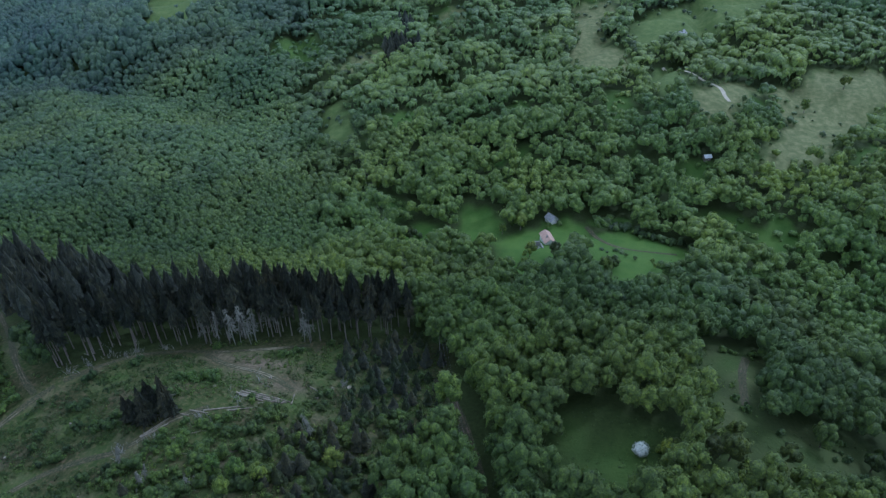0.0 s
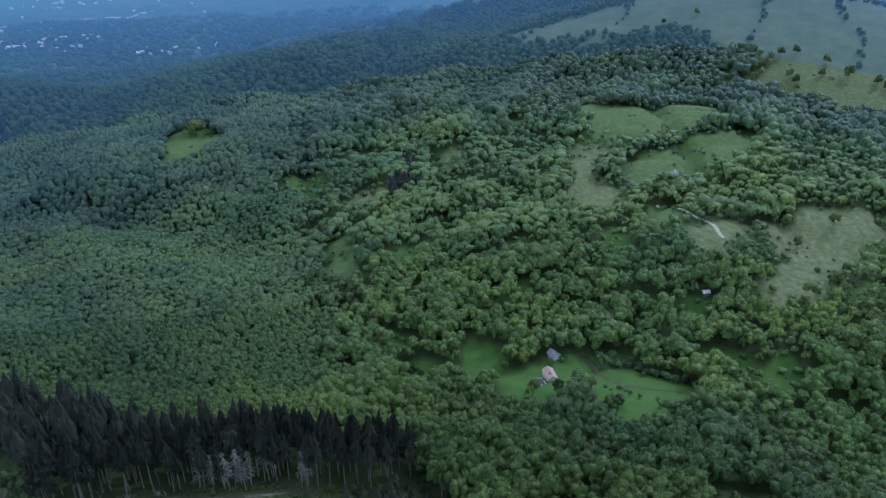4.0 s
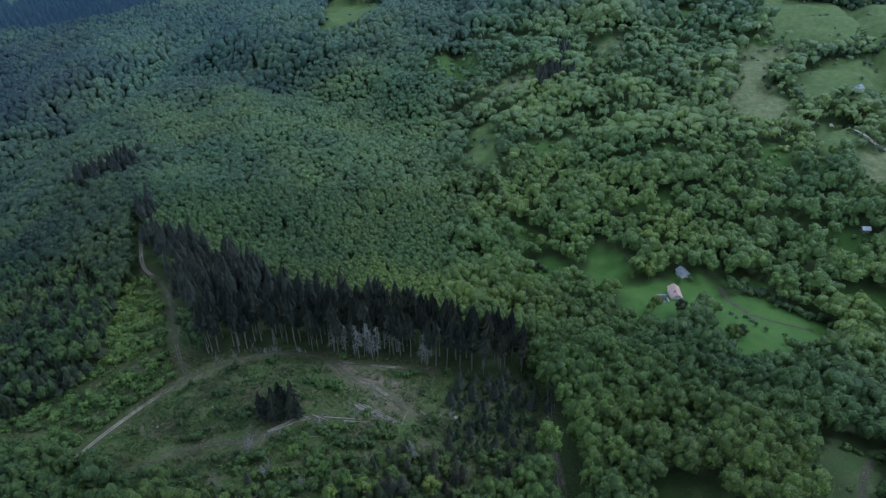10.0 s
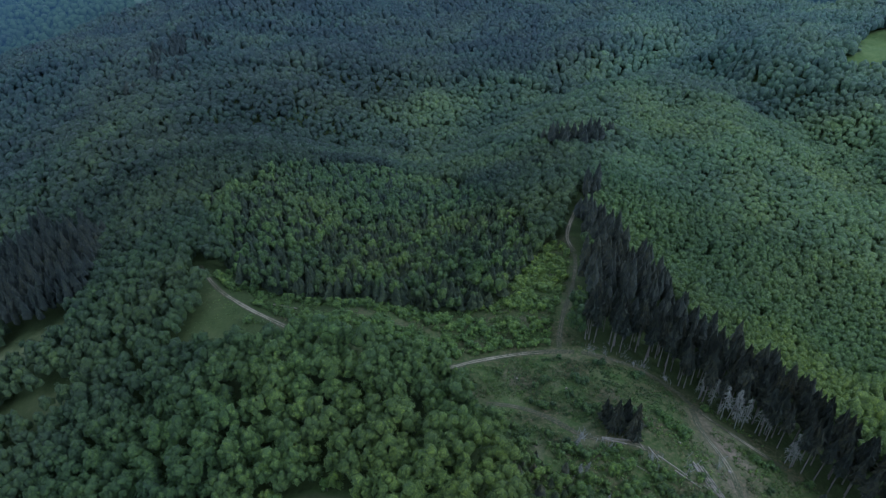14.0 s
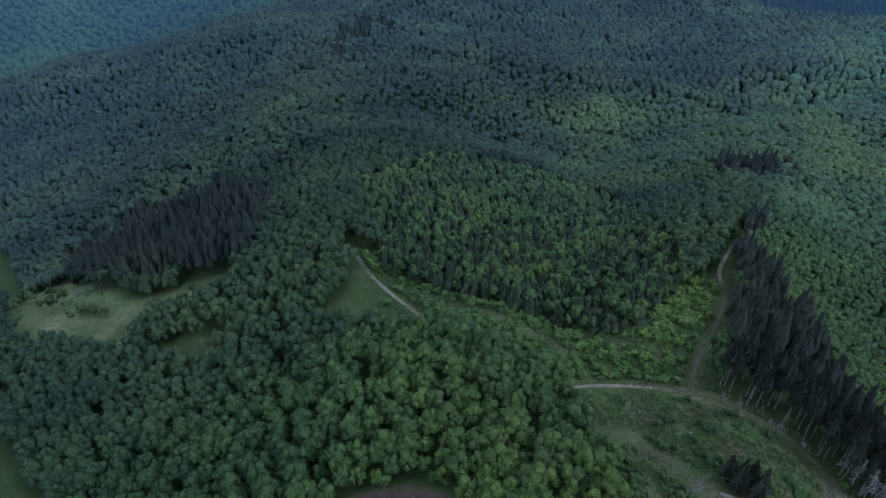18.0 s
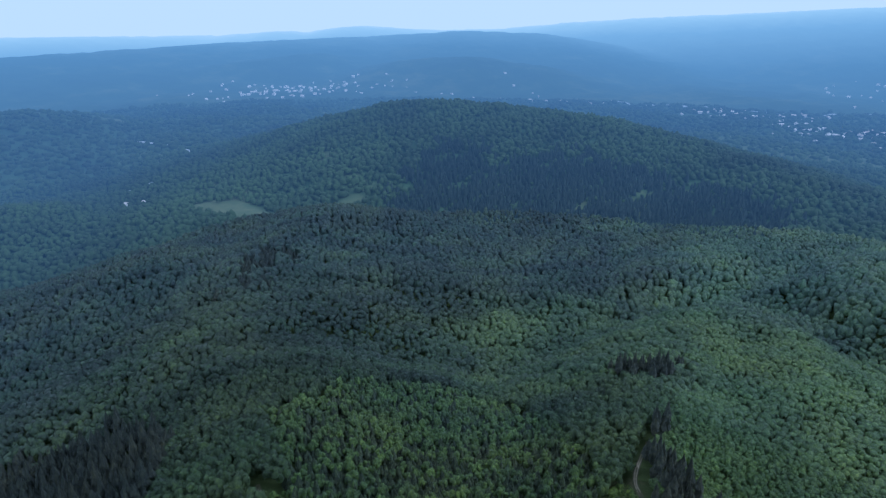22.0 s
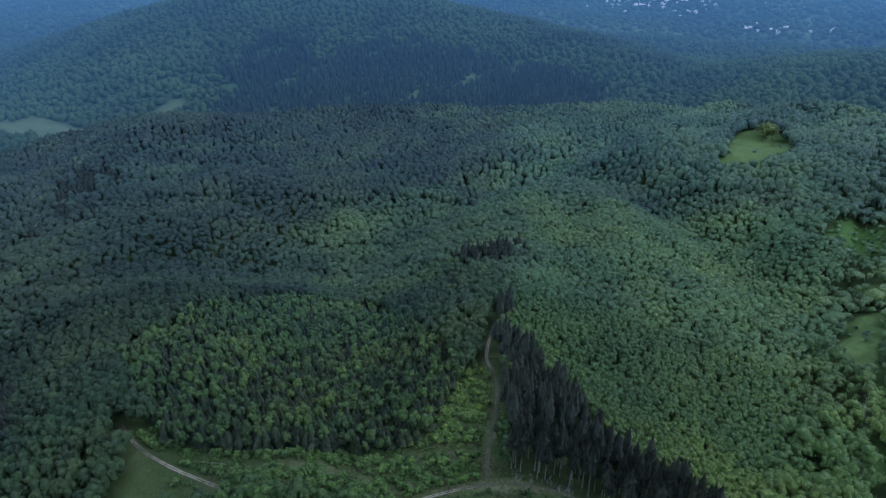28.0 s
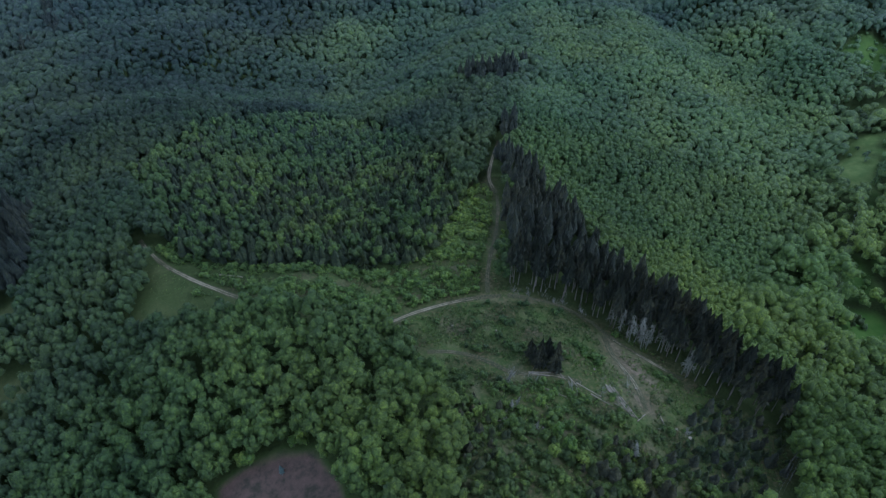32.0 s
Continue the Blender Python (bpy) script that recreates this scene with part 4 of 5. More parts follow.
for near, far, spacing, detail, az0, az1 in ((40, 185, 4.6, 3, -54, 122), (185, 400, 5.0, 2, -46, 114), (400, 600, 5.0, 1, -39, 110), (600, 905, 6.0, 0, -39, 110)):
    x, y, d, az = grid_points(spacing, near, far, az0, az1, int(near))
    kind = cover_kind(x, y)
    r = spacing * 0.66
    valley = (az > 57) & (d > 200) & (kind == 1)
    flank = (az > 29.5 + 3 * wave(x, y, 60, 45)) & (az < 57) & (d > 172) & (d < 520) & (kind == 1)
    kind = np.where(flank, 7, kind)
    thin = (valley & (glades(x, y) > 0)) | (kind == 8)
    m = (kind == 1) & ~valley
    bx, by = take("beech", x[m], y[m], d[m], 300) if detail == 3 else (x[m], y[m])
    crown_r = (r * 0.9, r * 1.5) if detail == 3 else (r * 0.8, r * 1.35)
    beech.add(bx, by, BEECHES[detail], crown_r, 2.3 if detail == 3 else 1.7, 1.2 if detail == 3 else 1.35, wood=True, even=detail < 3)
    m = valley & ~thin
    big = wave(x, y, 90, 43) + 0.5 * wave(x, y, 33, 46) > 0.1
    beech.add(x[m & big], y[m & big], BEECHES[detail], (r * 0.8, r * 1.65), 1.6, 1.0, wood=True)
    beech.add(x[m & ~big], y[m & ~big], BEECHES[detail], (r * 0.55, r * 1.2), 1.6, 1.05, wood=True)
    m = thin & (rng.uniform(size=len(x)) < 0.6)
    brush.add(x[m], y[m], BEECHES[1], (0.8, 2.6), 0.5, 0.9, (0.5, 1))
    x2, y2, d2, az2 = grid_points(4.0, near, far, -39, 70, int(near) + 3)
    m = cover_kind(x2, y2) == 2
    fx, fy = take("fir", x2[m], y2[m], d2[m], 200) if detail == 3 else (x2[m], y2[m])
    fir.add(fx, fy, FIRS[detail] if detail > 1 else LARCHES[detail], (14, 22) if detail > 1 else (8, 13), 0.0, 1.0, (0, 1) if detail == 3 else (0, 0.5))
    if detail == 3:
        bole.add(fx, fy, [BOLE], (16, 20), 0.0, 0.9)
    x, y, d, az = grid_points(3.1 if detail > 1 else 4.5, near, far, -12, 30, int(near) + 1)
    m = cover_kind(x, y) == 3
    lx, ly = take("larch", x[m], y[m], d[m], 120) if detail == 3 else (x[m], y[m])
    mixed = rng.uniform(size=len(lx)) < 0.38 + 0.3 * (np.hypot(lx, ly) > 290)
    larch.add(lx[~mixed], ly[~mixed], LARCHES[detail], (6, 10), 0.0, 1.0, (0, 0.5))
    beech.add(lx[mixed], ly[mixed], BEECHES[detail], (1.5, 2.6), 2.6, 1.4, (0.15, 0.75))
    x, y, d, az = grid_points(3.4, near, min(far, 260), 20, 75, int(near) + 2)
    kind = cover_kind(x, y)
    m = (kind == 6) & (rng.uniform(size=len(x)) < 0.8)
    dark = rng.uniform(size=len(x)) < 0.35
    fir.add(x[m & dark], y[m & dark], LARCHES[2], (2.5, 8), 0.0, 1.0, (0.3, 1))
    larch.add(x[m & ~dark], y[m & ~dark], LARCHES[2], (2, 6), 0.0, 1.0, (0, 0.5))
    m = (kind == 6) & (rng.uniform(size=len(x)) < 0.3)
    beech.add(x[m], y[m], BEECHES[2], (0.8, 1.8), 1.0, 1.2, (0, 0.5))

# the wood straight below
x, y, d, az = grid_points(5.6, 3, 40, -151, 210, 98)
beech.add(x, y, BEECHES[2], (2.9, 4.4), 2.1, 1.2, (0.05, 0.9))
# the spur's even young beech wood
x, y, d, az = grid_points(3.6, 172, 520, 24, 57, 97)
m = (cover_kind(x, y) == 1) & (az > 29.5 + 3 * wave(x, y, 60, 45))
near_ = d < 330
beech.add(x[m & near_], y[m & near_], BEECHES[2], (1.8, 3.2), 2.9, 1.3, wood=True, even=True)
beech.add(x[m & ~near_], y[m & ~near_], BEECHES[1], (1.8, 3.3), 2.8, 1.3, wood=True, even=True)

# low growth: brush over the clearing and along the tracks, scattered bushes on grass
x, y, d, az = grid_points(1.2, 66, 270, -12, 72, 91)
kind = cover_kind(x, y)
tuft = wave(x, y, 14, 51) + 0.7 * wave(x, y, 6, 52)
m = (kind == 5) & (tuft > -0.8) & (rng.uniform(size=len(x)) < 0.65)
brush.add(x[m], y[m], TUFTS, (0.7, 1.6), 0.25, 1.1, (0.4, 0.9))
m = ((kind == 4) & (tuft + rng.normal(0, 0.7, len(x)) > -0.9)) | ((kind == 6) & (tuft > -0.8))
brush.add(x[m], y[m], TUFTS, (0.4, 1.2), 0.15, 0.8, (0.2, 0.9))
m = (kind == 4) & (tuft > 0.6) & (rng.uniform(size=len(x)) < 0.25)
brush.add(x[m], y[m], BEECHES[2], (0.8, 1.7), 0.4, 1.0, (0.2, 0.8))
m = (kind == 5) & (tuft > -0.2) & (rng.uniform(size=len(x)) < 0.34)
brush.add(x[m], y[m], BEECHES[2], (0.7, 1.9), 0.5, 0.95, (0.45, 0.95))
m = ((kind == 4) | (kind == 6)) & (d < 122) & (tuft > -0.5) & (rng.uniform(size=len(x)) < 0.16)
brush.add(x[m], y[m], BEECHES[2], (0.8, 2.2), 0.6, 1.1, (0.15, 0.8))
# grass tussocks and shrubs on the near meadows
x, y, d, az = grid_points(1.5, 90, 235, -14, 122, 95)
m = (zone(x, y, MEADOW_NEAR) < 2) & (rng.uniform(size=len(x)) < np.where(az < 10, 0.6, 0.3))
brush.add(x[m], y[m], TUFTS, (0.2, 0.6), 0.05, 0.6, (0.1, 0.9))
m = (zone(x, y, MEADOW_NEAR) < 1) & (wave(x, y, 17, 53) + 0.7 * wave(x, y, 7, 54) > np.where((az > 97) | (az < -12), 0.5, 1.3)) & (rng.uniform(size=len(x)) < 0.3)
brush.add(x[m], y[m], BEECHES[2], (0.5, 1.5), 0.4, 1.0, (0.3, 0.9))
x, y, d, az = grid_points(6, 190, 300, 62, 100, 94)
m = (zone(x, y, MEADOW_FARM) < -1) & (wave(x, y, 44, 63) + 0.8 * wave(x, y, 15, 64) > 0.75) & (np.hypot(x - polar(81, 255)[0], y - polar(81, 255)[1]) > 12)
brush.add(x[m], y[m], BEECHES[2], (1.0, 2.6), 0.9, 1.1, (0.5, 1))
x, y, d, az = grid_points(5.5, 180, 900, -45, 120, 92)
inside_open = zone(x, y, OPEN + BARE_HILL) < -2
m = inside_open & (wave(x, y, 60, 61) + wave(x, y, 23, 62) + rng.normal(0, 0.35, len(x)) > 1.3)
brush.add(x[m], y[m], BEECHES[1], (0.7, 2.4), 0.4, 0.9, (0, 0.7))
m = (np.abs(zone(x, y, MEADOW_HIGH + DRY)) < 6) & (rng.uniform(size=len(x)) < 0.35)
brush.add(x[m], y[m], BEECHES[1], (1.0, 3.2), 0.8, 1.1, (0.1, 0.9))

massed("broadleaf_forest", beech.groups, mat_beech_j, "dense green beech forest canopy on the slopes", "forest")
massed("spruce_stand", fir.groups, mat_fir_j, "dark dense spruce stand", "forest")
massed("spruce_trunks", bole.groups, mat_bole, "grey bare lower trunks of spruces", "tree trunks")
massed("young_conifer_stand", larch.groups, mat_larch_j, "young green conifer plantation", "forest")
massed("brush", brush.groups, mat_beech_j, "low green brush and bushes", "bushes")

far = Stand()
x, y, d, az = grid_points(9.6, 900, 1500, -39, 110, 77)
m = zone(x, y, BARE_HILL + SADDLE) + ragged(x, y) > 4
dark = zone(x, y, FAR_SPRUCE) + ragged(x, y) * 3 < 0
far.add(x[m & ~dark], y[m & ~dark], BEECHES[0], (3.8, 6.2), 0.8, 1.0)
hx, hy, hd, ha = grid_points(11, 905, 1420, 64, 110, 80)
hm = (zone(hx, hy, BARE_HILL) < -3) & (np.abs(wave(hx, hy, 210, 74) - 0.3) < 0.07)
far.add(hx[hm], hy[hm], BEECHES[0], (2.2, 4.4), 0.7, 1.0)
hm = (zone(hx, hy, BARE_HILL) < -3) & (wave(hx, hy, 120, 75) + 0.5 * wave(hx, hy, 40, 76) > 1.5)
far.add(hx[hm], hy[hm], BEECHES[0], (2.0, 4.2), 0.7, 1.0)
far_dark = Stand()
few = dark & (rng.uniform(size=len(x)) < 0.4)
far.add(x[few], y[few], BEECHES[0], (2.6, 4.0), 0.8, 1.0)
x2, y2, d2, az2 = grid_points(5.6, 835, 1180, 3, 40, 79)
dark = (zone(x2, y2, FAR_SPRUCE) + ragged(x2, y2) * 6 < 0) & (wave(x2, y2, 70, 83) + rng.normal(0, 0.4, len(x2)) < 0.75)
far_dark.add(x2[dark], y2[dark], LARCHES[0], (9, 15), 0.0, 1.0)
x, y, d, az = grid_points(18, 1500, 2300, -39, 70, 78)
m = (wave(x, y, 300, 73) < 1.05) & ~((az > 70) & (d < 1600))
far.add(x[m], y[m], BEECHES[0], (6, 11), 0.2, 0.7)
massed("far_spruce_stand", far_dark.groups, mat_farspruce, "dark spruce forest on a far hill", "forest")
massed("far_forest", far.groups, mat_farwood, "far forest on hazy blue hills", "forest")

# ---- tracks ----
def track_strip(name, points, half, mat, label, strength):
    """A worn two-rut way laid on the land."""
    line = np.array([polar(*p) for p in points])
    seg = np.hypot(*np.diff(line, axis=0).T)
    s = np.concatenate([[0], np.cumsum(seg)])
    u = np.arange(0, s[-1], 1.4)
    # rounded corners: average along the way
    ux = [np.mean([np.interp(u + o, s, line[:, k]) for o in (-5, -2.5, 0, 2.5, 5)], axis=0) for k in (0, 1)]
    p = np.stack(ux, -1)
    t = np.gradient(p, axis=0)
    t /= np.linalg.norm(t, axis=1, keepdims=True)
    nrm = np.stack([-t[:, 1], t[:, 0]], -1)
    rg = np.random.RandomState(len(points))
    me = bpy.data.meshes.new(name)
    vs, fs = [], []
    wear = np.array([0.0, 0.15, 0.8, 0.35, 0.35, 0.8, 0.15, 0.0] if half < 1.15 else [0.0, 0.4, 0.6, 0.7, 0.6, 0.65, 0.35, 0.0])
    offs = np.array([-1.5, -1.0, -0.62, -0.2, 0.2, 0.62, 1.0, 1.5]) * half
    edge = 1 + 0.12 * np.sin(u[:, None] * 0.31 + offs[None]) + rg.normal(0, 0.06, (len(u), 8))
    q = p[:, None] + nrm[:, None] * (offs[None, :, None] * edge[..., None])
    z = land(q[..., 0], q[..., 1]) + np.array([-0.02, 0.08, 0.05, 0.10, 0.10, 0.05, 0.08, -0.02])
    vs.append(np.concatenate([q, z[..., None]], -1).reshape(-1, 3))
    i, j = np.meshgrid(np.arange(len(u) - 1), np.arange(7), indexing="ij")
    k = (i * 8 + j).ravel()
    fs.append(np.stack([k, k + 1, k + 9, k + 8], -1))
    fill_mesh(me, np.concatenate(vs), np.concatenate(fs)[:, ::-1])
    ends = np.clip(np.minimum(u, u[-1] - u) / 9, 0, 1)
    worn = wear[None] * (strength + 0.25 * np.sin(u * 0.13 + len(points)) + rg.normal(0, 0.08, len(u)))[:, None] * ends[:, None]
    me.attributes.new("worn", "FLOAT", "POINT").data.foreach_set("value", worn.ravel().astype(np.float32))
    me.materials.append(mat)
    return tagged(new(name, me), label, "track", kind="structure")


for (points, half), strength in zip(TRACKS, (0.78, 0.25, 0.55, 0.55, 0.5, 0.3, 0.95, 0.5, 1.0, 0.3, 0.35)):
    sandy = points[0][1] > 400
    track_strip("road", points, half, mat_sandtrack if sandy else mat_redtrack if points[0][0] > 70 and points[0][1] < 160 else mat_track, "pale rutted dirt track across the slope", strength)


# ---- parts and shapes ----
def mesh_of(name, v, f, mat, smooth=False):
    me = bpy.data.meshes.new(name)
    if isinstance(f, np.ndarray):
        fill_mesh(me, np.asarray(v, float), f)
    else:
        me.from_pydata([tuple(p) for p in v], [], f)
        me.update()
    if smooth:
        me.polygons.foreach_set("use_smooth", np.ones(len(me.polygons), bool))
    else:
        me.polygons.foreach_set("use_smooth", np.zeros(len(me.polygons), bool))
    me.materials.append(mat)
    return me


def part(name, v, f, mat, parent, label=""):
    ob = new(name, mesh_of(name, v, f, mat, mat in (mat_beech, mat_spring, mat_bark)))
    ob.parent = parent
    return tagged(ob, label)


def box(x0, x1, y0, y1, z0, z1):
    v = [(x, y, z) for z in (z0, z1) for x, y in ((x0, y0), (x1, y0), (x1, y1), (x0, y1))]
    return v, [(3, 2, 1, 0), (4, 5, 6, 7), (0, 1, 5, 4), (1, 2, 6, 5), (2, 3, 7, 6), (3, 0, 4, 7)]


def slab(corners, thick):
    """A thick plate over four corners, in order."""
    c = [Vector(p) for p in corners]
    n = (c[1] - c[0]).cross(c[3] - c[0]).normalized() * thick
    v = [p[:] for p in c] + [(p + n)[:] for p in c]
    return v, [(3, 2, 1, 0), (4, 5, 6, 7), (0, 1, 5, 4), (1, 2, 6, 5), (2, 3, 7, 6), (3, 0, 4, 7)]


def tube(points, radius, sides=6, end=None):
    """A round bar along points, tapering to end."""
    pts = [Vector(p) for p in points]
    end = radius if end is None else end
    v, f = [], []
    for k, p in enumerate(pts):
        d = (pts[min(k + 1, len(pts) - 1)] - pts[max(k - 1, 0)]).normalized()
        a = d.orthogonal().normalized()
        b = d.cross(a)
        r = radius + (end - radius) * k / (len(pts) - 1)
        v += [(p + (a * math.cos(t) + b * math.sin(t)) * r)[:] for t in (math.tau * i / sides for i in range(sides))]
    for k in range(len(pts) - 1):
        for i in range(sides):
            j = (i + 1) % sides
            f.append((k * sides + i, k * sides + j, (k + 1) * sides + j, (k + 1) * sides + i))
    f += [tuple(range(sides))[::-1], tuple(range((len(pts) - 1) * sides, len(pts) * sides))]
    return v, f


def merge(pieces):
    v, f = [], []
    for pv, pf in pieces:
        f += [tuple(i + len(v) for i in g) for g in pf]
        v += list(pv)
    return v, f


def stand_at(az, d, turn=0.0, size=1.0, lift=0.0):
    """A pose on the ground at a heading and distance; turn: compass heading of its y axis."""
    x, y = polar(az, d)
    return Matrix.LocRotScale((x, y, float(land(x, y)) + lift), Euler((0, 0, -radians(turn))), Vector((size, size, size)))


def thing(name, m, label, category, group=""):
    ob = new(name)
    ob.matrix_basis = m
    return tagged(ob, label, category, group)


# ---- single trees ----
def tree(name, crown, crown_mat, trunk, trunk_mat, m, label, category, group):
    t = thing(name, m, label, category, group)
    part("trunk", *trunk, trunk_mat, t)
    part("crown", *crown, crown_mat, t)
    return t


def grow(name, places, crowns, crown_mat, trunk, trunk_mat, sizes, label, category, group, lift=0.0, seed=1):
    """Copies of a few built trees over the places."""
    rg = np.random.RandomState(seed)
    built = {}
    for k, (x, y) in enumerate(places):
        i = k % len(crowns)
        z = float(land(x, y)) + lift
        s = rg.uniform(*sizes) if i in built else 1.0
        m = Matrix.LocRotScale((x, y, z), Euler((rg.normal(0, 0.02), rg.normal(0, 0.02), rg.uniform(0, 6.28))), Vector((s, s, s * (rg.uniform(0.9, 1.12) if i in built else 1))))
        if i in built:
            copy_thing(built[i], m)
        else:
            built[i] = tree(name, crowns[i], crown_mat, trunk, trunk_mat, m, label, category, group)


def raised(shape, r, z, tall=1.2):
    v, f = shape
    return v * [r, r, r * tall] + [0, 0, z], f


beech_crowns = [raised(c, 3.1, 7.4, 1.2) for c in BEECHES[3]]
grow("beech_tree", single["beech"], beech_crowns, mat_beech, trunk_shape(7.0, 0.24), mat_bark, (0.76, 1.22), "tall green beech tree in the dense wood", "tree", "beech trees under the flight", seed=2)
fir_crowns = [raised(conifer_crown(300 + s, 3, 0.125, 0.5, False), 20.5, 0, 1.0) for s in range(6)]
grow("spruce_tree", single["fir"], fir_crowns, mat_fir, trunk_shape(19, 0.19), mat_bole, (0.82, 1.12), "dark spruce with a bare grey lower trunk", "tree", "spruces along the clearing", seed=3)
larch_crowns = [raised(c, 10.5, 0, 1.0) for c in LARCHES[3]]
grow("young_conifer", single["larch"], larch_crowns, mat_larch, trunk_shape(9.5, 0.13), mat_bark, (0.75, 1.2), "slender young green conifer in a plantation", "tree", "young conifers by the road", seed=4)

SPRING_TREES = ((41.2, 107.6), (41.4, 100.2), (46.1, 101.5), (43.6, 104.5), (55.5, 103), (64.9, 99.6), (66.4, 94), (19.6, 117.5), (12, 153), (-9.2, 117), (-8.4, 115.5), (-1.3, 113), (0.2, 112), (3.9, 106.5), (20.2, 93), (14.5, 99), (69.9, 157.5))
grow("spring_tree", [polar(*p) for p in SPRING_TREES], [raised(c, 2.3, 3.6, 1.35) for c in BEECHES[3][:4]], mat_spring, trunk_shape(3.4, 0.13), mat_bark, (0.75, 1.25), "round bright yellow-green young broadleaf tree", "tree", "bright young trees", seed=5)
CLUMP = ((35.0, 136.5), (35.7, 134), (36.4, 136.5), (37.0, 133), (37.8, 135.5), (38.5, 132), (39.2, 131.5), (38.8, 135), (36.3, 132.4), (37.4, 138))
grow("clearing_spruce", [polar(*p) for p in CLUMP], [raised(conifer_crown(340 + s, 3, 0.26, 0.04), 9.5, 0, 1.0) for s in range(3)], mat_fir, trunk_shape(8.5, 0.15), mat_bole, (0.75, 1.15), "dark low-branched spruce standing in the clearing", "tree", "spruce clump in the clearing", seed=6)
ISLE = ((49.1, 784), (49.5, 790), (49.9, 786), (49.7, 776), (49.3, 772), (50.1, 778))
grow("meadow_tree", [polar(*p) for p in ISLE], [raised(c, 6.0, 7.0, 1.0) for c in BEECHES[2][:3]], mat_beech, trunk_shape(6.0, 0.3), mat_bark, (0.8, 1.2), "dark round tree on a sloping green meadow", "tree", "trees on the island meadow", seed=7)
HILL_TREES = ((96, 906), (97, 915), (99.1, 903), (97.4, 841), (96.9, 851), (99, 864), (100.7, 872), (102.6, 872), (103.2, 863), (103.9, 880), (97.6, 831), (98.5, 796), (99.1, 796), (89.7, 1019), (87.4, 997), (94.2, 905), (93.6, 915), (95, 860), (93.9, 850), (94.6, 840))
grow("hill_tree", [polar(*p) for p in HILL_TREES], [raised(c, 5.0, 5.2, 1.2) for c in BEECHES[2][:4]], mat_beech, trunk_shape(5.0, 0.25), mat_bark, (0.6, 1.2), "dark tree standing alone on the bare hill", "tree", "trees on the bare hill", seed=9)
FIELD_TREES = ((-39.4, 352), (-38.9, 346), (-39.9, 338), (-35.6, 300), (-34.8, 296), (-33.9, 292), (-36.9, 352), (-37.4, 362), (88, 226), (87.2, 222), (77.2, 268), (76.4, 262), (78.2, 266), (84.6, 240), (82, 236), (79.4, 236), (-37.6, 322), (-36.6, 332), (-38.4, 330), (98.3, 115.5), (99.4, 116), (102.5, 121), (104.7, 124), (109.7, 126), (109.9, 135), (111.8, 153), (116.4, 160), (101.4, 127), (104.3, 134), (97.8, 470), (99, 455), (101, 500), (102.3, 460), (100.2, 430), (98.8, 520), (103.2, 490), (66.9, 262), (81.6, 690), (88.4, 700), (86.3, 725))
grow("field_tree", [polar(*p) for p in FIELD_TREES], [raised(c, 3.2, 4.2, 1.1) for c in BEECHES[3][2:6]], mat_beech, trunk_shape(4.0, 0.2), mat_bark, (0.6, 1.25), "rounded green tree standing alone on grass", "tree", "trees on the meadows", seed=8)


def blossom_bush():
    m, nt, b = material("white_blossom")
    n = noise_node(nt, 2.5, 4, 0.7, world_position(nt))
    nt.links.new(ramp_node(nt, n.outputs[0], ((0.36, (0.16, 0.20, 0.12)), (0.5, (0.55, 0.57, 0.52)), (0.65, (0.80, 0.80, 0.78)))).outputs[0], b.inputs["Base Color"])
    b.inputs["Roughness"].default_value = 0.8
    x, y = polar(95.35, 114)
    tree("blossoming_bush", raised(joined([(lumpy(2, np.random.RandomState(8), 0.5, -0.8)[0] * 0.8, lumpy(2, np.random.RandomState(8), 0.5, -0.8)[1]), tuft_shape(9, 300, 0.1), tuft_shape(10, 260, 0.08)]), 2.2, 1.6, 1.05), m, trunk_shape(2.0, 0.12), mat_bark, Matrix.Translation((x, y, float(land(x, y)))), "round bush covered in white blossom on grass", "bush", "")


blossom_bush()
tree("pale_spruce", raised(conifer_crown(77, 3, 0.3, 0.06), 4.2, 0, 1.0), plain_material("pale_blue_needles", (0.10, 0.14, 0.13), (0.24, 0.30, 0.29), 3.0), trunk_shape(3.8, 0.1), mat_bole, stand_at(-4.4, 107.5), "small pale blue-green spruce on bare reddish earth", "tree", "")


# ---- dead trees, logs and slash ----
def dead_shape(seed, height):
    """A bare trunk and its drooping dead branches."""
    rg = np.random.RandomState(seed)
    sway = rg.normal(0, 0.25, 2)
    stem = [(sway[0] * u * u, sway[1] * u * u, -0.5 + (height + 0.5) * u) for u in (0, 0.35, 0.7, 1.0)]
    limbs = []
    for k in range(34):
        u = 0.3 + 0.68 * (k + rg.uniform()) / 34
        z = height * u
        a = rg.uniform(0, math.tau)
        reach = height * 0.19 * (1.1 - u) ** 0.6 * rg.uniform(0.5, 1.15)
        tip = (math.cos(a) * reach, math.sin(a) * reach, z - reach * rg.uniform(0.1, 0.6))
        mid = (tip[0] * 0.5, tip[1] * 0.5, z + reach * 0.05)
        limb = [tube([(0, 0, z), mid, tip], 0.11, 3, 0.05)]
        for s in (-1, 1):
            side = (tip[0] * 0.8 - s * math.sin(a) * reach * 0.45, tip[1] * 0.8 + s * math.cos(a) * reach * 0.45, tip[2] - 0.3)
            limb.append(tube([mid, side], 0.08, 3, 0.04))
        limbs.append(merge(limb))
    return tube(stem, 0.17, 6, 0.04), limbs


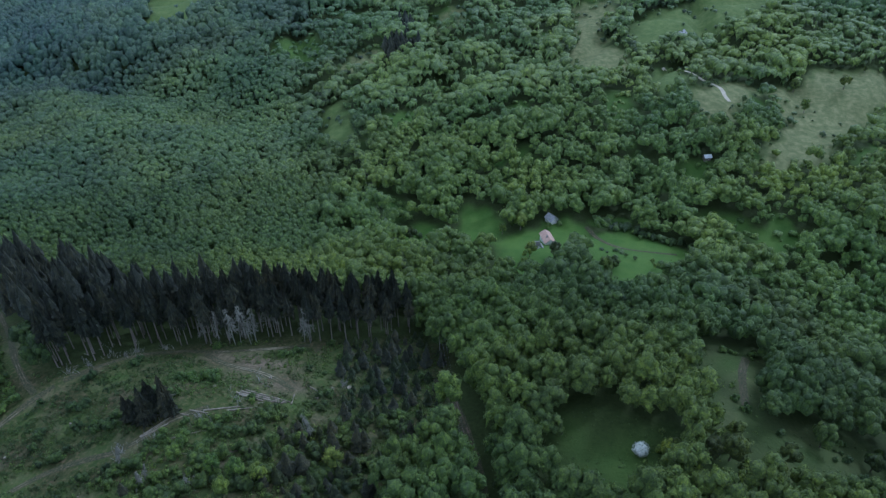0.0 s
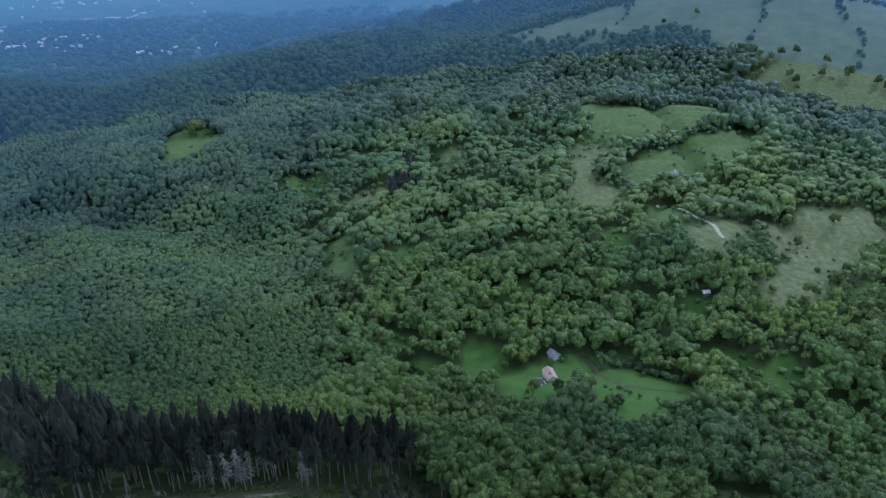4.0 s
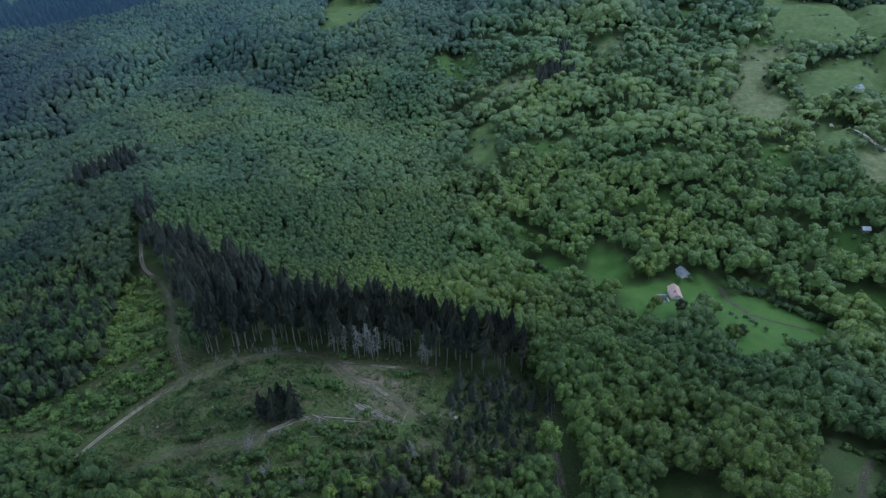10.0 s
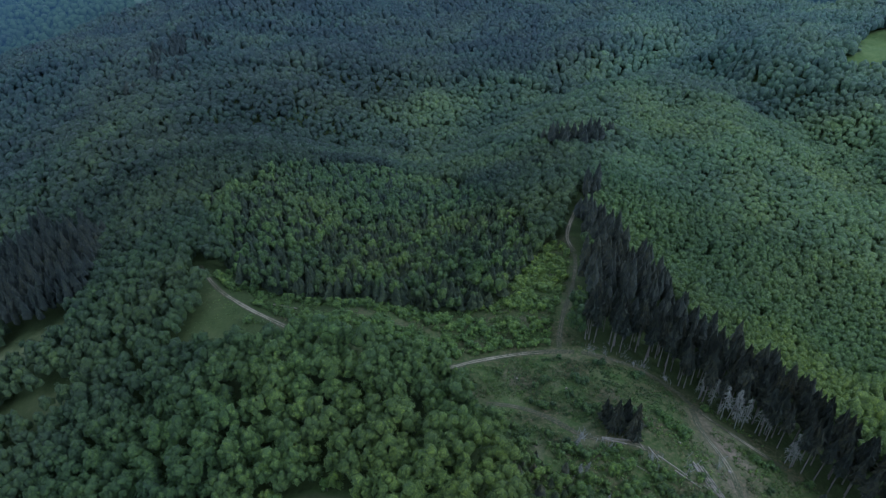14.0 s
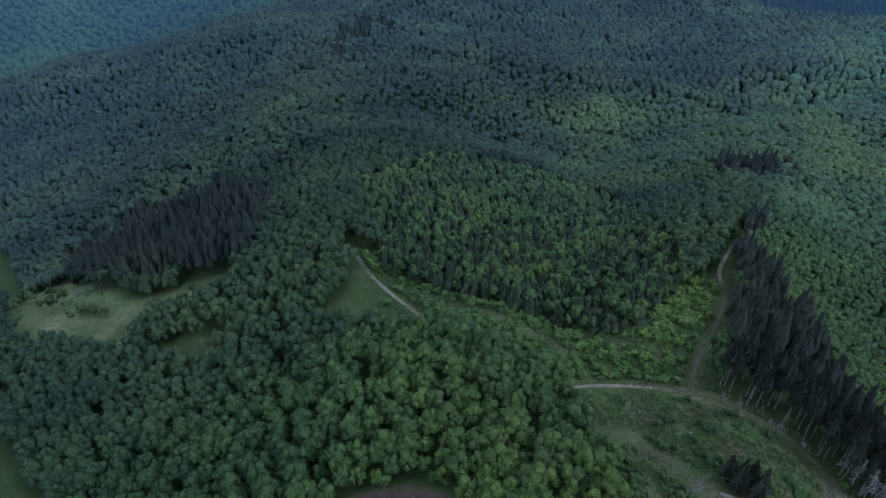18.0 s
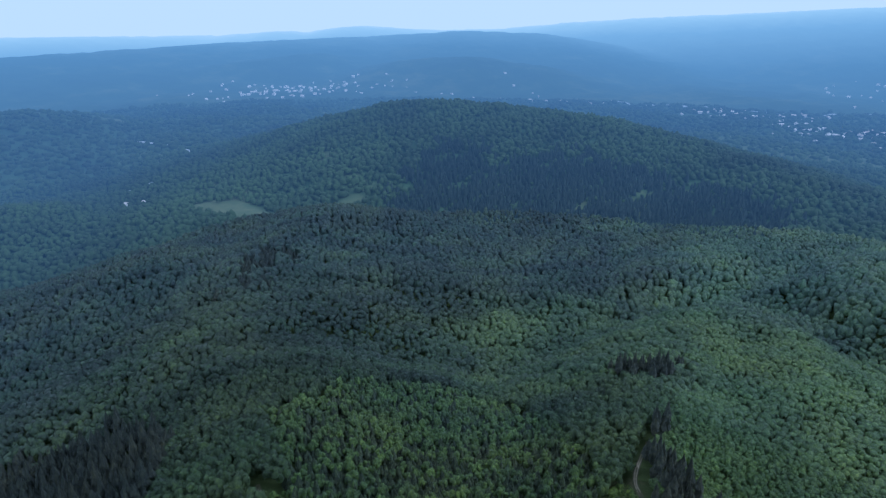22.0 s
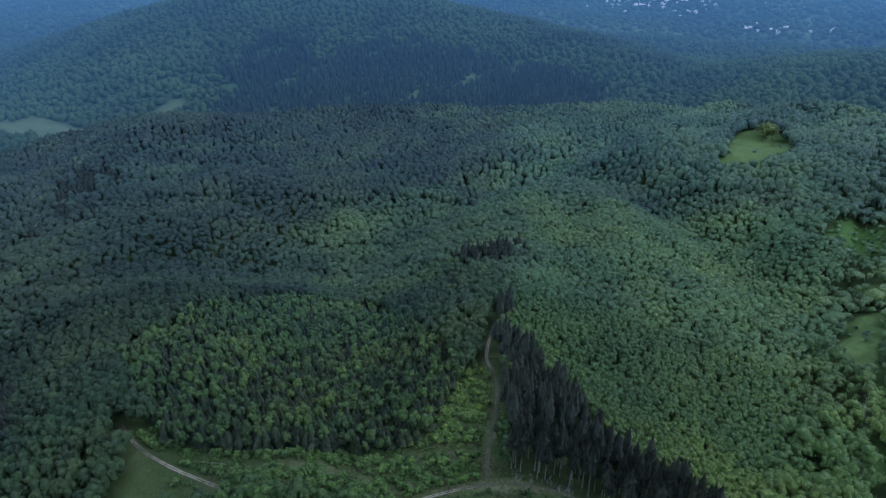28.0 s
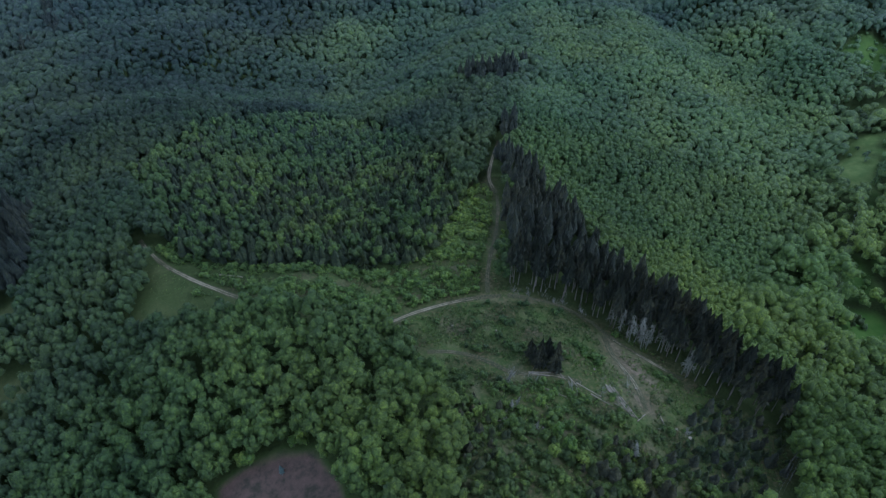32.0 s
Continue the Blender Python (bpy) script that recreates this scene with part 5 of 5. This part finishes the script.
def dead_tree(az, d, height, seed, lean, label):
    m = stand_at(az, d, 40 * seed) @ Matrix.Rotation(radians(lean), 4, "X")
    t = thing("dead_tree", m, label, "dead tree", "dead grey spruces")
    stem, limbs = dead_shape(seed, height)
    part("trunk", *stem, mat_deadwood, t)
    for limb in limbs:
        part("branch", *limb, mat_deadwood, t)


for k, (az, d, h, lean) in enumerate(((45.7, 164, 14, 4), (47.2, 160.5, 16, 3), (47.8, 162, 15, -4), (48.8, 160, 16, 5), (49.4, 161.5, 14, 2), (50.8, 164, 17, 2), (51.6, 166, 16, -3), (54.5, 158.5, 14, 3), (55.1, 158, 15, -4), (44.4, 166, 13, 2))):
    dead_tree(az, d, h, k + 1, lean, "standing dead spruce with bare grey branches")
for k, (az, d, h, lean) in enumerate(((53.4, 113.5, 9.5, 9), (33.3, 113.5, 7, -14), (32.4, 123, 6, 18), (34.0, 114.5, 5, 14))):
    dead_tree(az, d, h, 31 + k, lean, "leaning silvery dead spruce among low brush")


def felled_log(a0, d0, a1, d1, radius):
    (x0, y0), (x1, y1) = polar(a0, d0), polar(a1, d1)
    z0, z1 = float(land(x0, y0)) + radius * 0.8, float(land(x1, y1)) + radius * 0.8
    mx, my = (x0 + x1) / 2, (y0 + y1) / 2
    v, f = tube([(x0 - mx, y0 - my, z0 - z0), ((x1 - x0) * 0, (y1 - y0) * 0, (z1 - z0) / 2), (x1 - mx, y1 - my, z1 - z0)], radius, 8, radius * 0.7)
    ob = new("felled_log", mesh_of("felled_log", v, f, mat_log))
    ob.location = (mx, my, z0)
    tagged(ob, "bare felled log lying in the clearing", "log", "felled logs")


for row in ((46.0, 134, 50.8, 127.6, 0.3), (46.6, 134.2, 51.2, 127.8, 0.28), (47.1, 134.4, 51.6, 128.1, 0.26), (46.3, 133, 48.6, 129.4, 0.25),
            (51.7, 127.1, 52.3, 131.5, 0.22), (39.0, 132.2, 40.5, 129.5, 0.2), (42.1, 129.7, 46.0, 128.5, 0.22), (35.2, 129.3, 39.1, 131.2, 0.24),
            (37.0, 119.5, 39.0, 116.8, 0.2), (31.5, 107.4, 33.3, 108.2, 0.2), (57.6, 111.3, 59.0, 111.6, 0.2), (35.3, 129, 38.3, 129.2, 0.22),
            (38.0, 124, 42.1, 122.6, 0.22), (44.5, 127.8, 47.9, 127.2, 0.24), (48.0, 128.6, 50.8, 129, 0.2), (41.6, 113.4, 46.0, 112.8, 0.18),
            (27.1, 120.7, 27.9, 122, 0.18), (-3.4, 203.6, -1.1, 197, 0.3), (40.8, 131, 42.6, 128.2, 0.2), (54, 135, 56, 131, 0.2)):
    felled_log(*row)


def slash_heap(az, d, seed, reach):
    """A loose heap of cut branches, each a stick of its own."""
    rg = np.random.RandomState(seed)
    t = thing("branch_heap", stand_at(az, d, az + 90), "heap of grey cut branches on felled ground", "branches", "heaps of cut branches")
    for _ in range(26):
        a, r = rg.uniform(0, math.tau), abs(rg.normal(0, reach * 0.4))
        x, y, h, l = math.cos(a) * r * 1.6, math.sin(a) * r, rg.uniform(0.05, 0.5), rg.uniform(0.8, 3.0)
        b = rg.uniform(-0.7, 0.7)
        part("branch", *tube([(x - math.cos(b) * l / 2, y - math.sin(b) * l / 2, h), (x + math.cos(b) * l / 2, y + math.sin(b) * l / 2, h * rg.uniform(0.2, 1.6))], 0.07, 4, 0.035), mat_deadwood, t)


for k, (az, d, r) in enumerate(((36.5, 126.5, 5), (32.5, 107, 4), (41.5, 128, 5), (48.8, 138, 4), (45.8, 131, 4), (38, 108, 3), (33, 128.5, 3), (58, 136, 3), (33.5, 168, 4), (35.5, 169, 5), (38, 169, 4), (31.8, 168, 4), (40.5, 168.5, 3), (36.8, 167.5, 4))):
    slash_heap(az, d, 60 + k, r)


def stump(az, d, r):
    v, f = tube([(0, 0, -0.3), (0.02, 0, 0.25), (0, 0.02, 0.55)], r * 1.2, 8, r)
    ob = new("tree_stump", mesh_of("tree_stump", v, f, mat_log))
    ob.matrix_basis = stand_at(az, d)
    tagged(ob, "pale freshly cut tree stump in brush", "stump", "stumps in the clearing")


for row in ((54.8, 129.8, 0.4), (56.8, 133.9, 0.45), (58.8, 134.4, 0.6), (60.7, 130.8, 0.4), (44, 138, 0.35), (50, 139, 0.4), (36, 141, 0.35), (24, 150, 0.35), (30, 147, 0.3)):
    stump(*row)


# ---- buildings ----
mat_tile = plain_material("faded_salmon_tin_roof", (0.36, 0.23, 0.18), (0.52, 0.36, 0.29), 0.8, 0.6)
mat_slate = plain_material("grey_weathered_roof", (0.20, 0.20, 0.21), (0.38, 0.38, 0.40), 0.9, 0.7)
mat_white = plain_material("white_lime_wash", (0.50, 0.50, 0.48), (0.80, 0.80, 0.78), 0.9)
mat_plank = plain_material("grey_timber_wall", (0.14, 0.12, 0.10), (0.28, 0.25, 0.22), 1.2)
mat_stone = plain_material("rubble_stone", (0.20, 0.20, 0.19), (0.42, 0.41, 0.39), 1.4)
mat_pane = plain_material("dark_window_glass", (0.02, 0.025, 0.03), (0.04, 0.05, 0.06), 1.0, 0.15)
mat_sheet = plain_material("white_tin_sheet", (0.62, 0.64, 0.66), (0.80, 0.82, 0.84), 1.0, 0.45)


def gabled(name, m, w, l, h, rise_, wall_mat, roof_mat, label, category, windows=2, eaves=0.45, chimney=True, front=None):
    """A small gabled building: y is the ridge's way, the ground at z 0."""
    t = thing(name, m, label, category)
    x, y = w / 2, l / 2
    v = [(-x, -y, -1.2), (x, -y, -1.2), (x, y, -1.2), (-x, y, -1.2), (-x, -y, h), (x, -y, h), (x, y, h), (-x, y, h), (0, -y, h + rise_), (0, y, h + rise_)]
    part("wall", v, [(0, 1, 5, 8, 4), (2, 3, 7, 9, 6), (1, 2, 6, 5), (3, 0, 4, 7), (4, 8, 9, 7), (5, 6, 9, 8), (3, 2, 1, 0)], front or wall_mat, t)
    k = rise_ / x
    for s in (-1, 1):
        ex, ez, yy = s * (x + eaves), h - eaves * k + 0.05, y + eaves
        c = [(0, -yy, h + rise_ + 0.05), (ex, -yy, ez), (ex, yy, ez), (0, yy, h + rise_ + 0.05)]
        part("roof", *slab(c[::-1] if s < 0 else c, 0.1), roof_mat, t)
    door = part("door", *box(-0.5, 0.5, -y - 0.05, -y + 0.02, -0.1, 1.95), mat_plank, t, "plain timber door")
    part("handle", *box(0.3, 0.38, -y - 0.09, -y - 0.05, 0.95, 1.1), mat_slate, door)
    for n in range(windows):
        wy = -y + l * (n + 1) / (windows + 1)
        for s in (-1, 1):
            fr = part("window", *box(s * x - 0.04, s * x + 0.04, wy - 0.5, wy + 0.5, 0.9, 2.0), mat_white, t)
            part("pane", *box(s * x - 0.05, s * x + 0.05, wy - 0.4, wy + 0.4, 1.0, 1.9), mat_pane, fr)
    if chimney:
        part("chimney", *box(0.5, 1.0, y * 0.3, y * 0.3 + 0.5, h + rise_ * 0.5, h + rise_ + 0.8), mat_stone, t)
    return t


gabled("cottage", stand_at(81.0, 255, 59 + 180), 4.4, 7.6, 2.3, 1.5, mat_white, mat_tile, "small cottage with a faded salmon-red roof in a meadow", "house")
gabled("shed", stand_at(81.2, 275, 40 + 180), 4.2, 4.6, 2.3, 1.5, mat_white, mat_slate, "small shed with grey roof and whitewashed gable", "shed", windows=0, chimney=False)
gabled("barn", stand_at(89.7, 510, 115), 5.0, 8.4, 2.4, 2.0, mat_plank, mat_slate, "weathered grey timber barn on a green field", "barn", windows=0, chimney=False)
gabled("cabin", stand_at(68.0, 525, 250), 4.2, 5.0, 0.9, 5.2, mat_white, mat_sheet, "tall white steep-roofed cabin among trees", "cabin", windows=0, chimney=False)
gabled("tin_hut", stand_at(94.05, 344, 150), 2.6, 3.4, 2.0, 0.9, mat_plank, mat_sheet, "small hut with a white tin roof between trees", "hut", windows=1, chimney=False)
gabled("hut", stand_at(35.3, 872, 20), 5, 7, 2.4, 1.6, mat_white, mat_slate, "small pale hut beside a dirt track", "hut", windows=1, chimney=False)


def ruin():
    t = thing("ruined_outbuilding", stand_at(80.0, 247, 60), "roofless grey stone ruin beside the cottage", "ruin")
    for x0, x1, y0, y1, z1 in ((-2.6, -2.1, -2, 2, 1.6), (2.1, 2.6, -2, 1.2, 1.1), (-2.1, 2.1, 1.6, 2.1, 1.9), (-2.1, 0.6, -2.1, -1.6, 0.9)):
        part("wall", *box(x0, x1, y0, y1, -1.0, z1), mat_stone, t)
    rg = np.random.RandomState(4)
    rubble = []
    for _ in range(30):
        x, y, r = rg.uniform(-3, 3), rg.uniform(-2.8, 2.4), rg.uniform(0.15, 0.5)
        v, f = ICO[1]
        rubble.append(([tuple(p) for p in v * r * rg.uniform(0.6, 1.2, v.shape) + [x, y, 0.1]], [tuple(int(i) for i in g) for g in f]))
    part("rubble", *merge(rubble), mat_stone, t, "heap of loose grey stones")


ruin()


# ---- power line ----
def power_pole(az, d, turn):
    t = thing("power_pole", stand_at(az, d, turn), "slim wooden power pole with a crossarm", "power pole", "power poles down the slope")
    part("pole", *tube([(0, 0, -0.8), (0, 0, 10.5)], 0.16, 8, 0.11), mat_deadwood, t)
    part("crossarm", *box(-1.1, 1.1, -0.06, 0.06, 9.7, 9.85), mat_plank, t)
    for x in (-0.95, 0.0, 0.95):
        part("insulator", *tube([(x, 0, 9.85), (x, 0, 10.1), (x, 0, 10.15)], 0.05, 6, 0.07), mat_white, t)


POLES = ((86, 45, 60), (69.9, 155.6, 60), (64.6, 262, 55), (62, 350, 55))
for row in POLES:
    power_pole(*row)
mat_wire = plain_material("bare_aluminium_wire", (0.16, 0.16, 0.16), (0.26, 0.26, 0.26), 1.0, 0.4)
for (a0, d0, t0), (a1, d1, t1) in zip(POLES[:-1], POLES[1:]):
    for x in (-0.95, 0.0, 0.95):
        p, q = stand_at(a0, d0, t0) @ Vector((x, 0, 10.15)), stand_at(a1, d1, t1) @ Vector((x, 0, 10.15))
        sag = (q - p).length * 0.018
        line = [p.lerp(q, k / 14) - Vector((0, 0, sag * 4 * (k / 14) * (1 - k / 14))) for k in range(15)]
        ob = new("power_cable", mesh_of("power_cable", *tube([(a - p)[:] for a in line], 0.018, 4), mat_wire))
        ob.location = p
        tagged(ob, "thin sagging power cable between wooden poles", "cable", "power cables")


# ---- hedges and banks of shrubs ----
def hedge(name, points, sizes, label):
    """Bushes in a row along headings and distances."""
    line = np.array([polar(*p) for p in points])
    s = np.concatenate([[0], np.cumsum(np.hypot(*np.diff(line, axis=0).T))])
    u = np.arange(0, s[-1], sizes[0] * 1.1)
    rg = np.random.RandomState(int(s[-1]))
    x, y = (np.interp(u, s, line[:, k]) + rg.normal(0, 1.0, len(u)) for k in (0, 1))
    st = Stand()
    st.add(x, y, BEECHES[1], sizes, 0.7, 1.1, (0, 0.6))
    massed(name, st.groups, mat_beech_j, label, "hedge")


hedge("hedge", ((85.4, 279), (88.9, 275), (93.1, 272), (97.3, 271), (99, 268)), (1.4, 2.4), "dark green hedge bordering a meadow")
hedge("hedge", ((85.8, 556), (90.2, 588), (94.3, 644), (97, 660)), (2.4, 4.2), "row of trees between two fields")
hedge("hedge", ((79.5, 712), (85.4, 698), (91.4, 752)), (2.4, 4.0), "row of trees between two fields")
hedge("hedge", ((84.6, 545), (84.0, 520), (87, 470), (88, 452)), (2.0, 3.6), "row of trees between two fields")
hedge("hedge", ((54, 470), (56.1, 451), (59, 451), (61.5, 444)), (2.4, 3.8), "row of trees along a narrow meadow")

# ---- the far valley: village, river, roads ----
def village():
    base = thing("village_house", Matrix.Identity(4), "pale village house far off in the haze", "house", "village houses")
    v = [(-6, -5, -2), (6, -5, -2), (6, 5, -2), (-6, 5, -2), (-6, -5, 6), (6, -5, 6), (6, 5, 6), (-6, 5, 6), (0, -5, 9), (0, 5, 9)]
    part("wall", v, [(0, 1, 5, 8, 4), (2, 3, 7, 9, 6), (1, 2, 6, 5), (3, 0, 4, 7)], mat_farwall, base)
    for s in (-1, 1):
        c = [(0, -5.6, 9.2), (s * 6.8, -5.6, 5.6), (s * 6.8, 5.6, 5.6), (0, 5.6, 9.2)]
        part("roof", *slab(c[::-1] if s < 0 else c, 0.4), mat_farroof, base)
    rg = np.random.RandomState(12)
    spots = []
    for az, d, sa, sd, n in ((-6.3, 2530, 2.4, 90, 44), (-2.3, 2640, 2.6, 80, 44), (2.7, 2610, 2.2, 70, 16), (5.1, 2155, 0.5, 25, 7), (12, 2420, 3.5, 80, 12), (19.6, 2260, 1.6, 40, 16), (31, 2117, 2.0, 45, 26), (36, 2170, 1.6, 50, 26), (37, 1950, 1.8, 40, 34), (41.4, 1900, 1.9, 60, 42), (41.5, 2860, 2.2, 120, 26), (44, 2950, 2.5, 120, 18), (48, 2700, 3.0, 140, 24), (46.6, 1640, 0.35, 10, 5), (48.4, 1680, 0.7, 14, 9), (50.5, 1695, 0.35, 10, 4), (53.2, 1680, 0.9, 18, 8), (54, 2900, 3, 150, 24), (-16.5, 1190, 1.2, 25, 4)):
        spots += [(az + rg.normal(0, sa), d + rg.normal(0, sd)) for _ in range(n)]
    first = True
    for az, d in spots:
        s = rg.uniform(0.32, 0.75)
        m = stand_at(az, d, rg.uniform(0, 180), s, 0.5)
        m = m @ Matrix.Diagonal((1, rg.uniform(0.8, 2.2), 1, 1))
        if first:
            base.matrix_basis, first = stand_at(az, d, 30), False
        else:
            copy_thing(base, m)


village()


def strip(name, points, half, mat, lift, label):
    line = np.array([polar(*p) for p in points])
    s = np.concatenate([[0], np.cumsum(np.hypot(*np.diff(line, axis=0).T))])
    u = np.linspace(0, s[-1], max(8, int(s[-1] / 12)))
    p = np.stack([np.interp(u, s, line[:, k]) for k in (0, 1)], -1)
    t = np.gradient(p, axis=0)
    t /= np.linalg.norm(t, axis=1, keepdims=True)
    n = np.stack([-t[:, 1], t[:, 0]], -1)
    q = np.stack([p - n * half, p + n * half], 1)
    v = np.concatenate([q, (land(q[..., 0], q[..., 1]) + lift)[..., None]], -1).reshape(-1, 3)
    i = np.arange(len(u) - 1) * 2
    ob = new(name, mesh_of(name, v, np.stack([i, i + 2, i + 3, i + 1], -1)[:, ::-1], mat))
    tagged(ob, label, name, kind="structure")


strip("water", ((22, 2300), (27, 2260), (33, 2230), (38, 2280), (43, 2330), (48, 2500)), 7, mat_farwater, 2.5, "pale river glinting across the far plain")
strip("road", ((33.7, 882), (34.0, 847), (34.5, 844), (35.0, 866), (36.2, 874)), 2.2, mat_sandtrack, 0.4, "pale dirt track in a far meadow")
strip("road", ((-16.5, 1753), (-13.2, 1591), (-11.8, 1485), (-12.4, 1474)), 4, mat_farwater, 2.0, "pale road on a far hillside")
strip("road", ((-17.9, 1319), (-16.5, 1286), (-16.2, 1300), (-13.7, 1293)), 4, mat_farwater, 2.0, "pale road on a far hillside")
strip("road", ((99.5, 806), (100.8, 793), (102.6, 801), (104.3, 808)), 1.6, mat_sandtrack, 0.4, "pale track on the bare hill")
strip("road", ((-9.1, 569), (-9.2, 535), (-9.3, 519)), 1.5, mat_sandtrack, 0.4, "pale patch of track in the wood")
